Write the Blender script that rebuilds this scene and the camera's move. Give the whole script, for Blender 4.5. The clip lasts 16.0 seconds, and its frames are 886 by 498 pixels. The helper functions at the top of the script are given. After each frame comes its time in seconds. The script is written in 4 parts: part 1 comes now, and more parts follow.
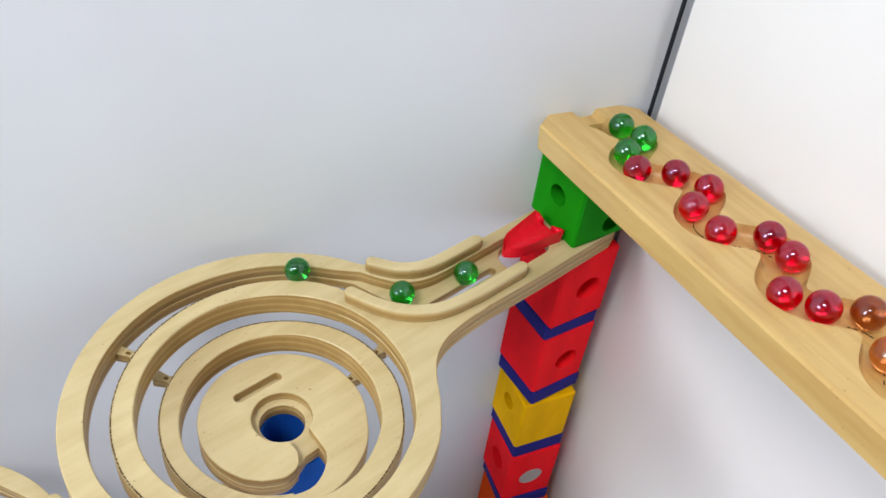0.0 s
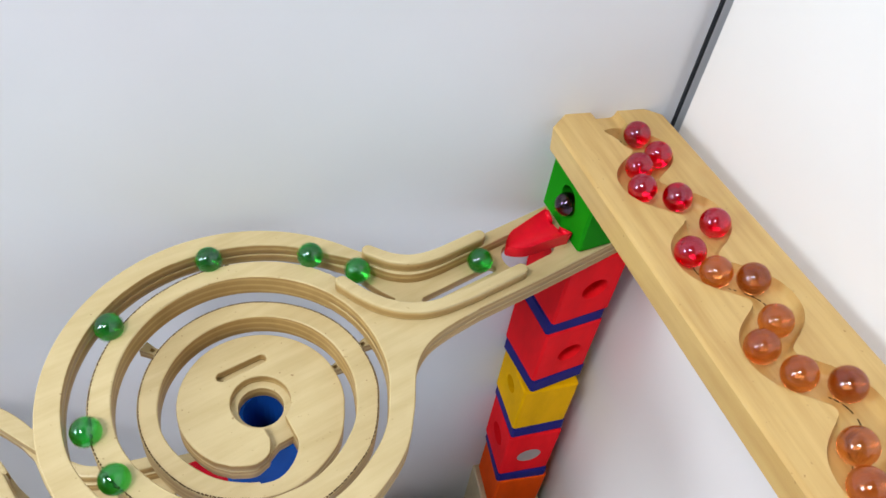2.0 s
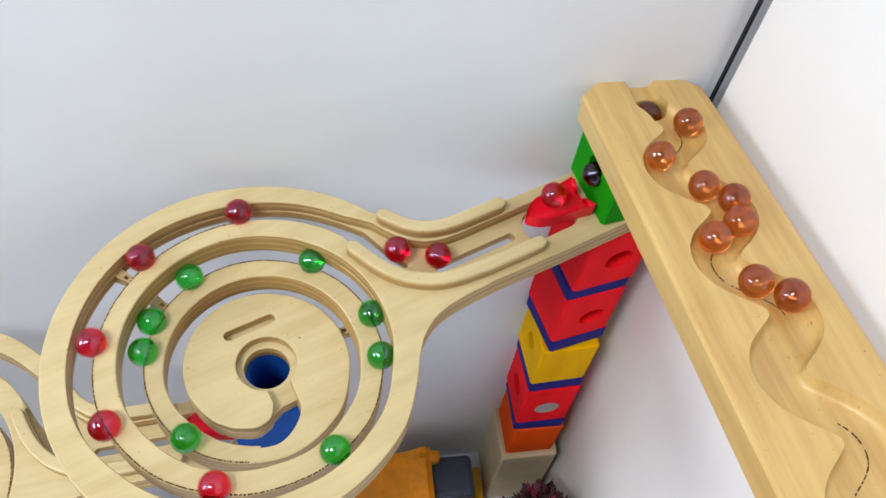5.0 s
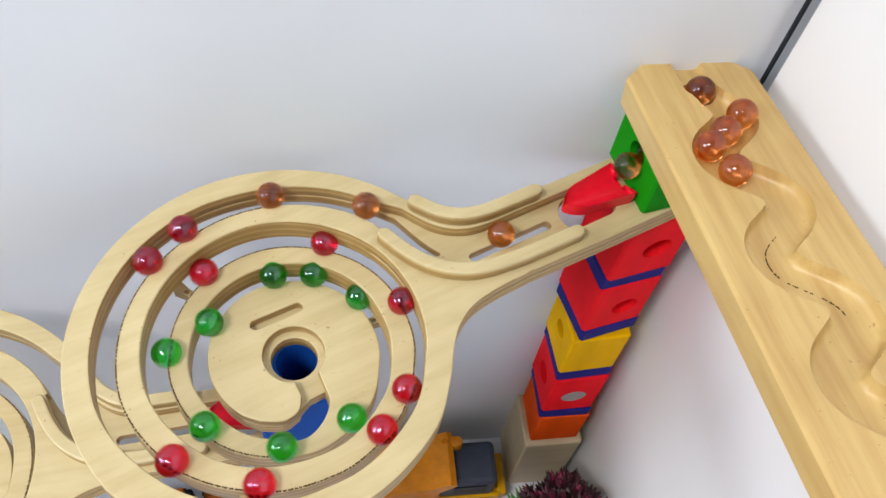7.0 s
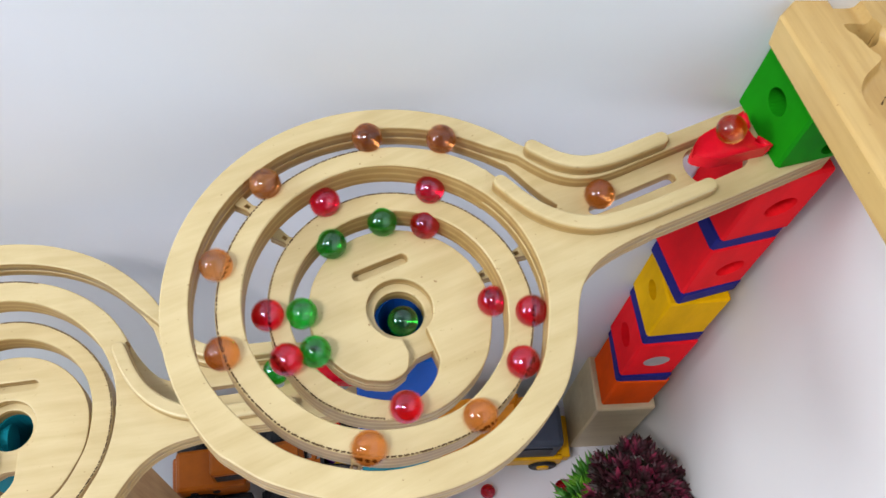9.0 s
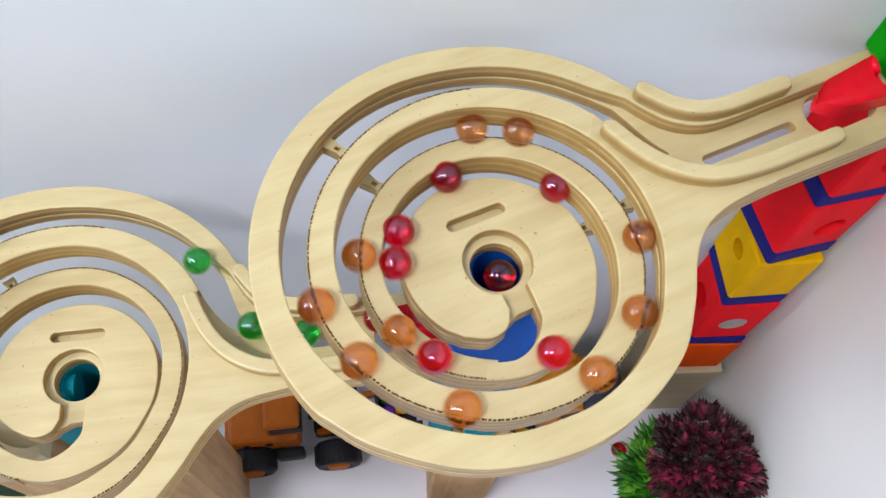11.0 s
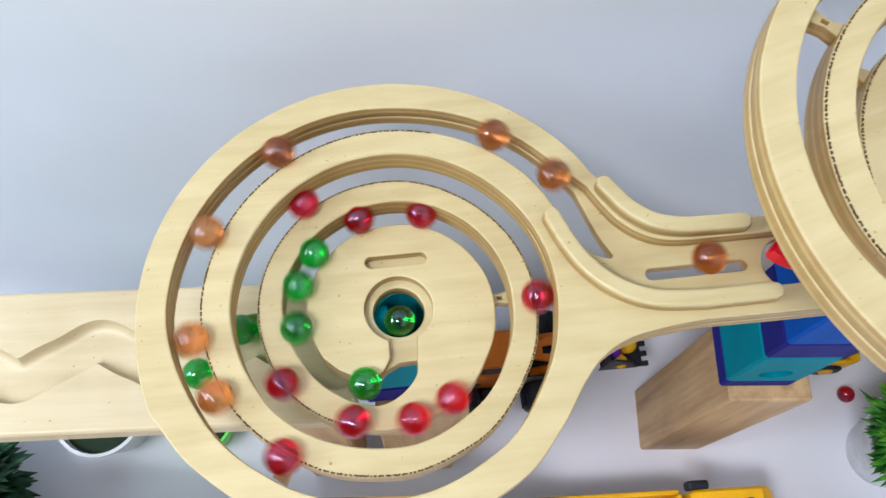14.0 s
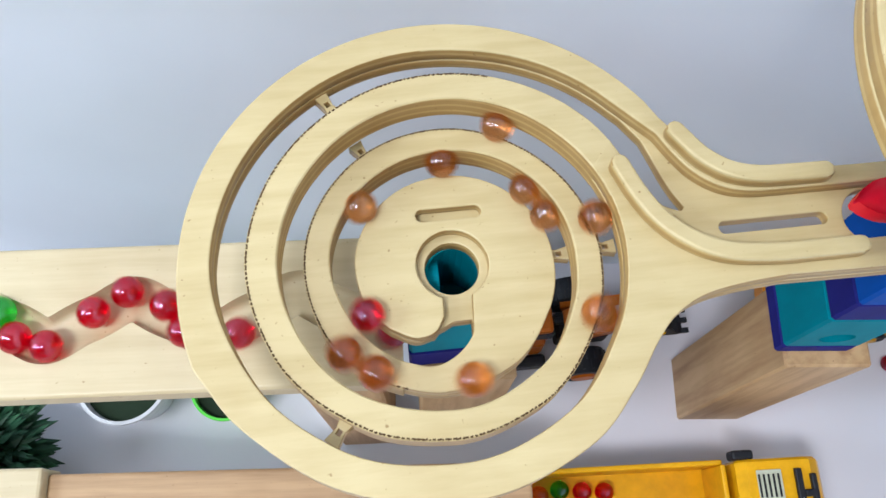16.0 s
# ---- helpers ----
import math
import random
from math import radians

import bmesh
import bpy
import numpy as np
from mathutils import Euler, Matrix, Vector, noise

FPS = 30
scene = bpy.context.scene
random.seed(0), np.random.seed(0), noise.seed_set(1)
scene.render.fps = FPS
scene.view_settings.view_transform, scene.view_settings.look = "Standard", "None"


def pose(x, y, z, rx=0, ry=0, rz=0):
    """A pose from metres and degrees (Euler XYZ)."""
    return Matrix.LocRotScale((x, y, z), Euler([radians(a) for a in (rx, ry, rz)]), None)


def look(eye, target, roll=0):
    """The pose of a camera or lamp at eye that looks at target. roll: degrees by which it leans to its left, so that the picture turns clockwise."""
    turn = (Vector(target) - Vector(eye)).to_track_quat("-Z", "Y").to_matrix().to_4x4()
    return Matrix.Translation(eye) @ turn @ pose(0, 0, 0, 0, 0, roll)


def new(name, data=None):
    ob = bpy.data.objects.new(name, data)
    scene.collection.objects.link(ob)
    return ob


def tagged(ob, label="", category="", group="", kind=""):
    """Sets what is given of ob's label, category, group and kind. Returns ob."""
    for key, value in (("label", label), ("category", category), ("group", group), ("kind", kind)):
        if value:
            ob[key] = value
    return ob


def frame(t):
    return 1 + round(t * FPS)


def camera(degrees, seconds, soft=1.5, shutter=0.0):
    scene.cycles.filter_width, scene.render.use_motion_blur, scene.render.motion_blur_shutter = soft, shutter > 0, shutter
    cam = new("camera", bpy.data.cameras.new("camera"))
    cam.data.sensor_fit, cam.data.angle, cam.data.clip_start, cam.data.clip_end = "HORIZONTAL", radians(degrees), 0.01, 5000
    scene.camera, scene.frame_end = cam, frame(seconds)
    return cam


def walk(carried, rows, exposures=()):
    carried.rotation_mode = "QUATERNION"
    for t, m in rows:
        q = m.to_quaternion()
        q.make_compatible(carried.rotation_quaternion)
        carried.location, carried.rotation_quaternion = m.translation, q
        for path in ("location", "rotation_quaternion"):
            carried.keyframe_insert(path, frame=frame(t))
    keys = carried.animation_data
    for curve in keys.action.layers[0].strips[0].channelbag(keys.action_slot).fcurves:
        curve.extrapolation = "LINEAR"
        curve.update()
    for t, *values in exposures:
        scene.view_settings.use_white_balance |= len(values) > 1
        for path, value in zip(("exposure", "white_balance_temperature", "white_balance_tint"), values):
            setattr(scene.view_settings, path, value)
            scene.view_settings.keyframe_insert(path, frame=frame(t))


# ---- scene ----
cam = camera(55.5, 16.0, 1.5, 0.3)
METRES, EYE, TILT, LEAN, TURN = 0.456, 0.857, -44.5, -5.0, 0.0
ROWS = [
    (0.0, 0.0, 0.0, 0.0, 0.0, 0.0, -0.0),
    (0.5, 0.0096, 0.0012, 0.0198, 1.11, -0.91, -1.36),
    (1.0, 0.0333, 0.0051, 0.0477, 2.29, -2.28, -3.02),
    (1.5, 0.0542, 0.0175, 0.0712, 3.4, -3.88, -4.33),
    (2.0, 0.0731, 0.0291, 0.0924, 4.43, -5.45, -5.24),
    (2.5, 0.0877, 0.0441, 0.1046, 5.31, -7.06, -5.93),
    (3.0, 0.0988, 0.0477, 0.1177, 6.04, -8.51, -6.51),
    (3.5, 0.1068, 0.0495, 0.1305, 6.79, -9.74, -7.0),
    (4.0, 0.1085, 0.0553, 0.1484, 7.5, -10.8, -7.43),
    (6.5, 0.0835, 0.0956, 0.1698, 9.16, -13.43, -8.18),
    (7.0, 0.0744, 0.1089, 0.1665, 9.47, -13.95, -8.32),
    (7.5, 0.0625, 0.1152, 0.165, 9.78, -14.62, -8.58),
    (8.0, 0.0407, 0.1257, 0.1556, 10.23, -15.4, -8.93),
    (8.5, 0.0062, 0.1421, 0.1399, 10.79, -16.22, -9.21),
    (9.0, -0.0303, 0.1615, 0.1257, 11.46, -17.2, -9.57),
    (11.5, -0.1364, 0.2013, 0.0872, 13.68, -21.1, -10.05),
    (12.0, -0.1843, 0.1711, 0.0698, 14.06, -21.68, -9.82),
    (12.5, -0.272, 0.1653, 0.0357, 14.44, -22.13, -9.65),
    (13.0, -0.332, 0.1752, 0.0117, 14.58, -22.68, -9.49),
    (13.5, -0.4153, 0.2097, -0.027, 14.88, -23.67, -9.53),
    (14.0, -0.4761, 0.253, -0.0558, 15.04, -24.99, -9.9),
    (14.5, -0.4952, 0.2805, -0.0748, 15.26, -26.07, -9.93),
    (15.0, -0.5057, 0.2878, -0.09, 15.31, -26.45, -9.89),
    (15.5, -0.5143, 0.2835, -0.0962, 15.41, -26.67, -9.86),
    (16.0, -0.5237, 0.2782, -0.105, 15.46, -26.72, -9.81),
]
walk(cam, [(t, pose(0, 0, EYE, TILT, LEAN, TURN) @ pose(METRES * x, METRES * y, METRES * z, 90 + pitch, roll, yaw)) for t, x, y, z, yaw, pitch, roll in ROWS],
     [(0.0, -0.04, 6800, 12), (4.0, 0.0, 6800, 12), (9.0, 0.08, 6700, 13), (11.5, 0.10, 6450, 11), (16.0, 0.10, 6250, 10)])

# ---- light ----
world = bpy.data.worlds.new("world")
scene.world = world
world.use_nodes = True
world.node_tree.nodes["Background"].inputs[0].default_value = (0.75, 0.85, 1.0, 1)
world.node_tree.nodes["Background"].inputs[1].default_value = 0.12
scene.view_settings.exposure = 0.0


def area_lamp(name, eye, target, sx, sy, power, colour):
    data = bpy.data.lights.new(name, "AREA")
    data.shape, data.size, data.size_y, data.energy, data.color = "RECTANGLE", sx, sy, power, colour
    ob = new(name, data)
    ob.matrix_world = look(eye, target)
    data.cycles.is_caustics_light = True
    return ob


area_lamp("ceiling_lamp_light", (-0.70, -0.70, 2.33), (-0.70, -0.70, 0.0), 0.7, 0.30, 36, (0.98, 0.98, 1.0))
area_lamp("window_light", (-1.72, -0.62, 1.35), (0.0, 0.2, 0.7), 0.6, 0.9, 30, (0.80, 0.91, 1.0))


# ---- materials ----
def material(name):
    m = bpy.data.materials.new(name)
    m.use_nodes = True
    nt = m.node_tree
    return m, nt, nt.nodes["Principled BSDF"]


def noise_mix(nt, colours, scale, stretch=(1, 1, 1), detail=4.0, source="Object", rough=0.6, low=0.35, high=0.65):
    """A colour ramp over noise; returns the ramp's node."""
    tc = nt.nodes.new("ShaderNodeTexCoord")
    mp = nt.nodes.new("ShaderNodeMapping")
    mp.inputs["Scale"].default_value = stretch
    no = nt.nodes.new("ShaderNodeTexNoise")
    no.inputs["Scale"].default_value, no.inputs["Detail"].default_value, no.inputs["Roughness"].default_value = scale, detail, rough
    ramp = nt.nodes.new("ShaderNodeValToRGB")
    e = ramp.color_ramp.elements
    e[0].position, e[0].color = low, (*colours[0], 1)
    e[1].position, e[1].color = high, (*colours[1], 1)
    nt.links.new(tc.outputs[source], mp.inputs[0])
    nt.links.new(mp.outputs[0], no.inputs[0])
    nt.links.new(no.outputs[0], ramp.inputs[0])
    return ramp, no, mp


def bump_from(nt, bsdf, node, out, strength, distance):
    b = nt.nodes.new("ShaderNodeBump")
    b.inputs["Strength"].default_value, b.inputs["Distance"].default_value = strength, distance
    nt.links.new(node.outputs[out], b.inputs["Height"])
    nt.links.new(b.outputs[0], bsdf.inputs["Normal"])


def mix_colour(nt, a, b, fac, mode="MULTIPLY"):
    mx = nt.nodes.new("ShaderNodeMix")
    mx.data_type, mx.blend_type = "RGBA", mode
    mx.inputs["Factor"].default_value = fac
    nt.links.new(a, mx.inputs[6])
    nt.links.new(b, mx.inputs[7])
    return mx


def wood_material(name, light, dark, stretch, rough=0.45, grain=60.0, layers=False):
    m, nt, b = material(name)
    r1, n1, m1 = noise_mix(nt, (dark, light), grain, stretch, 6.0, low=0.25, high=0.6)
    r2, n2, m2 = noise_mix(nt, ((0.86, 0.82, 0.76), (1, 1, 1)), 14.0, (1, 1, 1), 3.0, low=0.3, high=0.6)
    mx = mix_colour(nt, r1.outputs[0], r2.outputs[0], 0.8)
    last = mx.outputs[2]
    # small dark specks
    r3, n3, m3 = noise_mix(nt, ((0.45, 0.3, 0.18), (1, 1, 1)), 420.0, (1, 1, 1), 1.0, low=0.2, high=0.27)
    mx3 = mix_colour(nt, last, r3.outputs[0], 0.7)
    last = mx3.outputs[2]
    if layers:
        # plies on the cut edges: thin bands over the height, only where the face stands upright
        geo = nt.nodes.new("ShaderNodeNewGeometry")
        tc = nt.nodes.new("ShaderNodeTexCoord")
        sep = nt.nodes.new("ShaderNodeSeparateXYZ")
        nt.links.new(tc.outputs["Object"], sep.inputs[0])
        mul = nt.nodes.new("ShaderNodeMath")
        mul.operation = "MULTIPLY"
        mul.inputs[1].default_value = 2 * math.pi / 0.0046
        nt.links.new(sep.outputs[2], mul.inputs[0])
        sn = nt.nodes.new("ShaderNodeMath")
        sn.operation = "SINE"
        nt.links.new(mul.outputs[0], sn.inputs[0])
        ramp = nt.nodes.new("ShaderNodeValToRGB")
        e = ramp.color_ramp.elements
        e[0].position, e[0].color = 0.2, (0.70, 0.55, 0.37, 1)
        e[1].position, e[1].color = 0.75, (0.88, 0.76, 0.58, 1)
        nt.links.new(sn.outputs[0], ramp.inputs[0])
        sep2 = nt.nodes.new("ShaderNodeSeparateXYZ")
        nt.links.new(geo.outputs["True Normal"], sep2.inputs[0])
        ab = nt.nodes.new("ShaderNodeMath")
        ab.operation = "ABSOLUTE"
        nt.links.new(sep2.outputs[2], ab.inputs[0])
        up = nt.nodes.new("ShaderNodeMath")
        up.operation = "LESS_THAN"
        up.inputs[1].default_value = 0.4
        nt.links.new(ab.outputs[0], up.inputs[0])
        mx2 = nt.nodes.new("ShaderNodeMix")
        mx2.data_type, mx2.blend_type = "RGBA", "MULTIPLY"
        nt.links.new(up.outputs[0], mx2.inputs["Factor"])
        nt.links.new(last, mx2.inputs[6])
        nt.links.new(ramp.outputs[0], mx2.inputs[7])
        last = mx2.outputs[2]
    nt.links.new(last, b.inputs["Base Color"])
    b.inputs["Roughness"].default_value = rough
    bump_from(nt, b, n1, 0, 0.12, 0.0006)
    return m


def paint_material(name, colour, rough=0.5, worn=0.82):
    m, nt, b = material(name)
    dark = tuple(c * worn for c in colour)
    r1, n1, m1 = noise_mix(nt, (dark, colour), 45.0, (1, 1, 0.35), 5.0, low=0.3, high=0.6)
    nt.links.new(r1.outputs[0], b.inputs["Base Color"])
    b.inputs["Roughness"].default_value = rough
    b.inputs["Specular IOR Level"].default_value = 0.03
    r2, n2, m2 = noise_mix(nt, ((0, 0, 0), (1, 1, 1)), 300.0, (1, 1, 0.2), 3.0)
    bump_from(nt, b, n2, 0, 0.1, 0.0004)
    return m


def glass_material(name, colour, tint, sheen, coat):
    """Coloured glass: half of the light runs straight through, tinted; a thin metal film gives the sheen."""
    m, nt, b = material(name)
    b.inputs["Base Color"].default_value = (*colour, 1)
    b.inputs["Transmission Weight"].default_value = 1.0
    b.inputs["Roughness"].default_value = 0.01
    b.inputs["IOR"].default_value = 1.5
    tr = nt.nodes.new("ShaderNodeBsdfTransparent")
    tr.inputs[0].default_value = (*tint, 1)
    mx = nt.nodes.new("ShaderNodeMixShader")
    mx.inputs[0].default_value = 0.28
    nt.links.new(b.outputs[0], mx.inputs[1])
    nt.links.new(tr.outputs[0], mx.inputs[2])
    gl = nt.nodes.new("ShaderNodeBsdfGlossy")
    gl.inputs["Color"].default_value = (*sheen, 1)
    gl.inputs["Roughness"].default_value = 0.04
    mg = nt.nodes.new("ShaderNodeMixShader")
    mg.inputs[0].default_value = coat
    nt.links.new(mx.outputs[0], mg.inputs[1])
    nt.links.new(gl.outputs[0], mg.inputs[2])
    nt.links.new(mg.outputs[0], nt.nodes["Material Output"].inputs[0])
    return m


def plain_material(name, colour, rough=0.5, metal=0.0):
    m, nt, b = material(name)
    dark = tuple(c * 0.82 for c in colour)
    r1, n1, m1 = noise_mix(nt, (dark, colour), 80.0, (1, 1, 1), 4.0)
    nt.links.new(r1.outputs[0], b.inputs["Base Color"])
    b.inputs["Roughness"].default_value, b.inputs["Metallic"].default_value = rough, metal
    b.inputs["Specular IOR Level"].default_value = 0.28
    return m


def leaf_material(name, colours):
    """Leaves: each its own shade, drifting from clump to clump."""
    m, nt, b = material(name)
    geo = nt.nodes.new("ShaderNodeNewGeometry")
    tc = nt.nodes.new("ShaderNodeTexCoord")
    no = nt.nodes.new("ShaderNodeTexNoise")
    no.inputs["Scale"].default_value, no.inputs["Detail"].default_value = 55.0, 1.0
    nt.links.new(tc.outputs["Object"], no.inputs[0])
    mx = nt.nodes.new("ShaderNodeMath")
    mx.operation = "MULTIPLY_ADD"
    mx.inputs[1].default_value = 0.45
    nt.links.new(geo.outputs["Random Per Island"], mx.inputs[0])
    scale = nt.nodes.new("ShaderNodeMath")
    scale.operation = "MULTIPLY_ADD"
    scale.inputs[1].default_value, scale.inputs[2].default_value = 2.4, -0.95
    nt.links.new(no.outputs[0], scale.inputs[0])
    nt.links.new(scale.outputs[0], mx.inputs[2])
    ramp = nt.nodes.new("ShaderNodeValToRGB")
    e = ramp.color_ramp.elements
    e[0].position, e[0].color = 0.1, (*colours[0], 1)
    e[1].position, e[1].color = 0.95, (*colours[2], 1)
    mid = e.new(0.6)
    mid.color = (*colours[1], 1)
    nt.links.new(mx.outputs[0], ramp.inputs[0])
    nt.links.new(ramp.outputs[0], b.inputs["Base Color"])
    b.inputs["Roughness"].default_value = 0.5
    b.inputs["Specular IOR Level"].default_value = 0.3
    return m


def wall_material(name, colour):
    m, nt, b = material(name)
    r1, n1, m1 = noise_mix(nt, (tuple(c * 0.95 for c in colour), colour), 5.0, (1, 1, 1), 3.0, low=0.3, high=0.7)
    r3, n3, m3 = noise_mix(nt, ((1.0, 0.965, 0.985), (0.96, 0.99, 1.0)), 2.3, (1, 1, 1), 2.0, low=0.35, high=0.65)
    mx = mix_colour(nt, r1.outputs[0], r3.outputs[0], 0.9)
    nt.links.new(mx.outputs[2], b.inputs["Base Color"])
    b.inputs["Roughness"].default_value = 0.6
    r2, n2, m2 = noise_mix(nt, ((0, 0, 0), (1, 1, 1)), 9.0, (1, 1, 1), 2.0)
    bump_from(nt, b, n2, 0, 0.25, 0.006)
    return m


BIRCH = wood_material("birch_plywood", (0.595, 0.49, 0.265), (0.495, 0.39, 0.19), (0.25, 2.2, 1), 0.42, 60, True)
BIRCH_RAIL = wood_material("birch_rail", (0.60, 0.505, 0.325), (0.50, 0.405, 0.24), (0.12, 2.0, 1), 0.42, 70)
PINE = wood_material("pine_rail", (0.60, 0.415, 0.158), (0.45, 0.27, 0.082), (0.12, 2.0, 1), 0.38, 70)
OAK = wood_material("plain_wood", (0.58, 0.385, 0.20), (0.33, 0.185, 0.08), (1.6, 1.6, 0.12), 0.55, 60)
OAK_LONG = wood_material("brown_beam", (0.48, 0.31, 0.165), (0.26, 0.145, 0.065), (0.12, 2.0, 1), 0.5, 60)
TOY_ORANGE = plain_material("orange_plastic", (0.48, 0.115, 0.002), 0.45)
TOY_ORANGE2 = plain_material("light_orange_plastic", (0.85, 0.30, 0.01), 0.35)
TOY_YELLOW = plain_material("yellow_plastic", (0.82, 0.42, 0.004), 0.35)
TOY_BLACK = plain_material("black_plastic", (0.011, 0.013, 0.019), 0.5)
TOY_SLATE = plain_material("slate_plastic", (0.05, 0.065, 0.10), 0.45)
TOY_PANE = plain_material("pale_pane", (0.55, 0.58, 0.45), 0.2)
BALL_RED = plain_material("red_ball", (0.85, 0.03, 0.01), 0.2)
BALL_DARKRED = plain_material("dark_red_ball", (0.28, 0.02, 0.02), 0.2)
BALL_GREEN = plain_material("green_ball", (0.03, 0.40, 0.05), 0.2)
BALL_YELLOW = plain_material("yellow_ball", (0.85, 0.48, 0.02), 0.2)
BALL_PURPLE = plain_material("purple_ball", (0.16, 0.03, 0.45), 0.2)
BALL_BLUE = plain_material("blue_ball", (0.03, 0.08, 0.40), 0.2)
POT_WHITE = plain_material("white_glaze", (0.60, 0.62, 0.65), 0.3)
POT_GREEN = plain_material("green_cup", (0.10, 0.62, 0.06), 0.35)
SOIL = plain_material("dark_soil", (0.015, 0.03, 0.015), 0.9)
LEAF_GREEN = leaf_material("leaf_green", ((0.012, 0.075, 0.006), (0.035, 0.20, 0.012), (0.13, 0.36, 0.02)))
PLANT_CORE = plain_material("plant_core_dark", (0.03, 0.022, 0.015), 0.8)
LEAF_DARK = leaf_material("leaf_dark", ((0.006, 0.028, 0.014), (0.012, 0.055, 0.026), (0.03, 0.11, 0.05)))
LEAF_RED = leaf_material("leaf_red", ((0.022, 0.012, 0.010), (0.055, 0.009, 0.018), (0.26, 0.022, 0.065)))
BURNT = plain_material("scorched_wood", (0.09, 0.05, 0.02), 0.8)
RED = paint_material("red_paint", (0.86, 0.012, 0.020))
GREEN = paint_material("green_paint", (0.004, 0.25, 0.006))
YELLOW = paint_material("yellow_paint", (0.78, 0.42, 0.003))
ORANGE = paint_material("orange_paint", (0.84, 0.085, 0.005))
NAVY = paint_material("navy_paint", (0.02, 0.022, 0.19))
BLUE = paint_material("blue_paint", (0.006, 0.085, 0.42))
TEAL = paint_material("teal_paint", (0.003, 0.22, 0.29))
GREY = plain_material("grey_metal", (0.5, 0.47, 0.45), 0.4, 0.4)
RED_PLASTIC = plain_material("red_plastic", (0.85, 0.01, 0.03), 0.25)
WALL = wall_material("wall_paint", (0.77, 0.825, 0.875))
GAP_SHADE = plain_material("gap_shade", (0.012, 0.015, 0.022), 0.8)
# dark grey for the unseen walls and ceiling: less bounce, deeper shadows
ROOM_GREY = wall_material("unseen_room_grey", (0.20, 0.20, 0.20))
WALL_WHITE = wall_material("white_panel", (0.82, 0.82, 0.80))
FLOOR = wall_material("white_tabletop", (0.71, 0.715, 0.775))
GLASS = {"g": glass_material("green_glass", (0.010, 0.58, 0.06), (0.06, 0.82, 0.09), (0.58, 0.98, 0.90), 0.055),
         "r": glass_material("red_glass", (0.88, 0.003, 0.035), (0.97, 0.012, 0.03), (0.82, 0.55, 1.0), 0.055),
         "o": glass_material("amber_glass", (0.86, 0.37, 0.12), (0.97, 0.49, 0.16), (0.95, 0.90, 0.88), 0.03)}


# ---- mesh helpers ----
def part(name, bm, mat, parent=None, label=""):
    """Links a bmesh or mesh as one object, under a parent if given."""
    if isinstance(bm, bmesh.types.BMesh):
        me = bpy.data.meshes.new(name)
        bmesh.ops.recalc_face_normals(bm, faces=bm.faces)
        bm.to_mesh(me)
        bm.free()
    else:
        me = bm
    me.materials.clear()
    me.materials.append(mat)
    ob = new(name, me)
    ob.cycles.is_caustics_receiver = mat.name.startswith(("birch", "pine"))
    if parent:
        ob.parent = parent
    if label:
        ob["label"] = label
    return ob


def smooth(ob, angle=40):
    me = ob.data
    me.polygons.foreach_set("use_smooth", [True] * len(me.polygons))
    me.set_sharp_from_angle(angle=radians(angle))
    return ob


def thing(name, m, label, category, group="", kind=""):
    ob = new(name)
    ob.empty_display_size = 0.01
    ob.matrix_world = m
    return tagged(ob, label, category, group, kind)


def flat_into(bm, polys, z0, z1, bevel=0.0006):
    """Adds a plate with holes: the first polygon is the outline, the rest are holes."""
    cu = bpy.data.curves.new("tmp", "CURVE")
    cu.dimensions, cu.fill_mode = "2D", "BOTH"
    for poly in polys:
        sp = cu.splines.new("POLY")
        sp.points.add(len(poly) - 1)
        for p, (x, y) in zip(sp.points, poly):
            p.co = (x, y, 0, 1)
        sp.use_cyclic_u = True
    cu.extrude, cu.bevel_depth, cu.offset, cu.bevel_resolution = (z1 - z0) / 2 - bevel, bevel, -bevel, 1
    ob = bpy.data.objects.new("tmp", cu)
    scene.collection.objects.link(ob)
    me = bpy.data.meshes.new_from_object(ob.evaluated_get(bpy.context.evaluated_depsgraph_get()))
    me.transform(Matrix.Translation((0, 0, (z0 + z1) / 2)))
    bm.from_mesh(me)
    bpy.data.objects.remove(ob)
    bpy.data.curves.remove(cu)
    bpy.data.meshes.remove(me)


def circle(cx, cy, r, n=48):
    return [(cx + r * math.cos(2 * math.pi * i / n), cy + r * math.sin(2 * math.pi * i / n)) for i in range(n)]


def spline(points, n=12, closed=False):
    """Catmull-Rom through the points (tuples of any length)."""
    pts = [np.array(p, float) for p in points]
    m = len(pts)
    out = []
    for i in range(m if closed else m - 1):
        a, b = pts[i], pts[(i + 1) % m]
        p = pts[i - 1] if closed or i > 0 else 2 * a - b
        q = pts[(i + 2) % m] if closed or i + 2 < m else 2 * b - a
        for k in range(n):
            t = k / n
            out.append(0.5 * (2 * a + (b - p) * t + (2 * p - 5 * a + 4 * b - q) * t * t + (3 * a - p - 3 * b + q) * t ** 3))
    if not closed:
        out.append(pts[-1])
    return out


def box_into(bm, x0, x1, y0, y1, z0, z1, bevel=0.0, m=None):
    tmp = bmesh.new()
    bmesh.ops.create_cube(tmp, size=1)
    bmesh.ops.scale(tmp, vec=(x1 - x0, y1 - y0, z1 - z0), verts=tmp.verts)
    bmesh.ops.translate(tmp, vec=((x0 + x1) / 2, (y0 + y1) / 2, (z0 + z1) / 2), verts=tmp.verts)
    if bevel:
        bmesh.ops.bevel(tmp, geom=tmp.edges[:], offset=bevel, segments=2, affect="EDGES", profile=0.5)
    merge(bm, tmp, m)


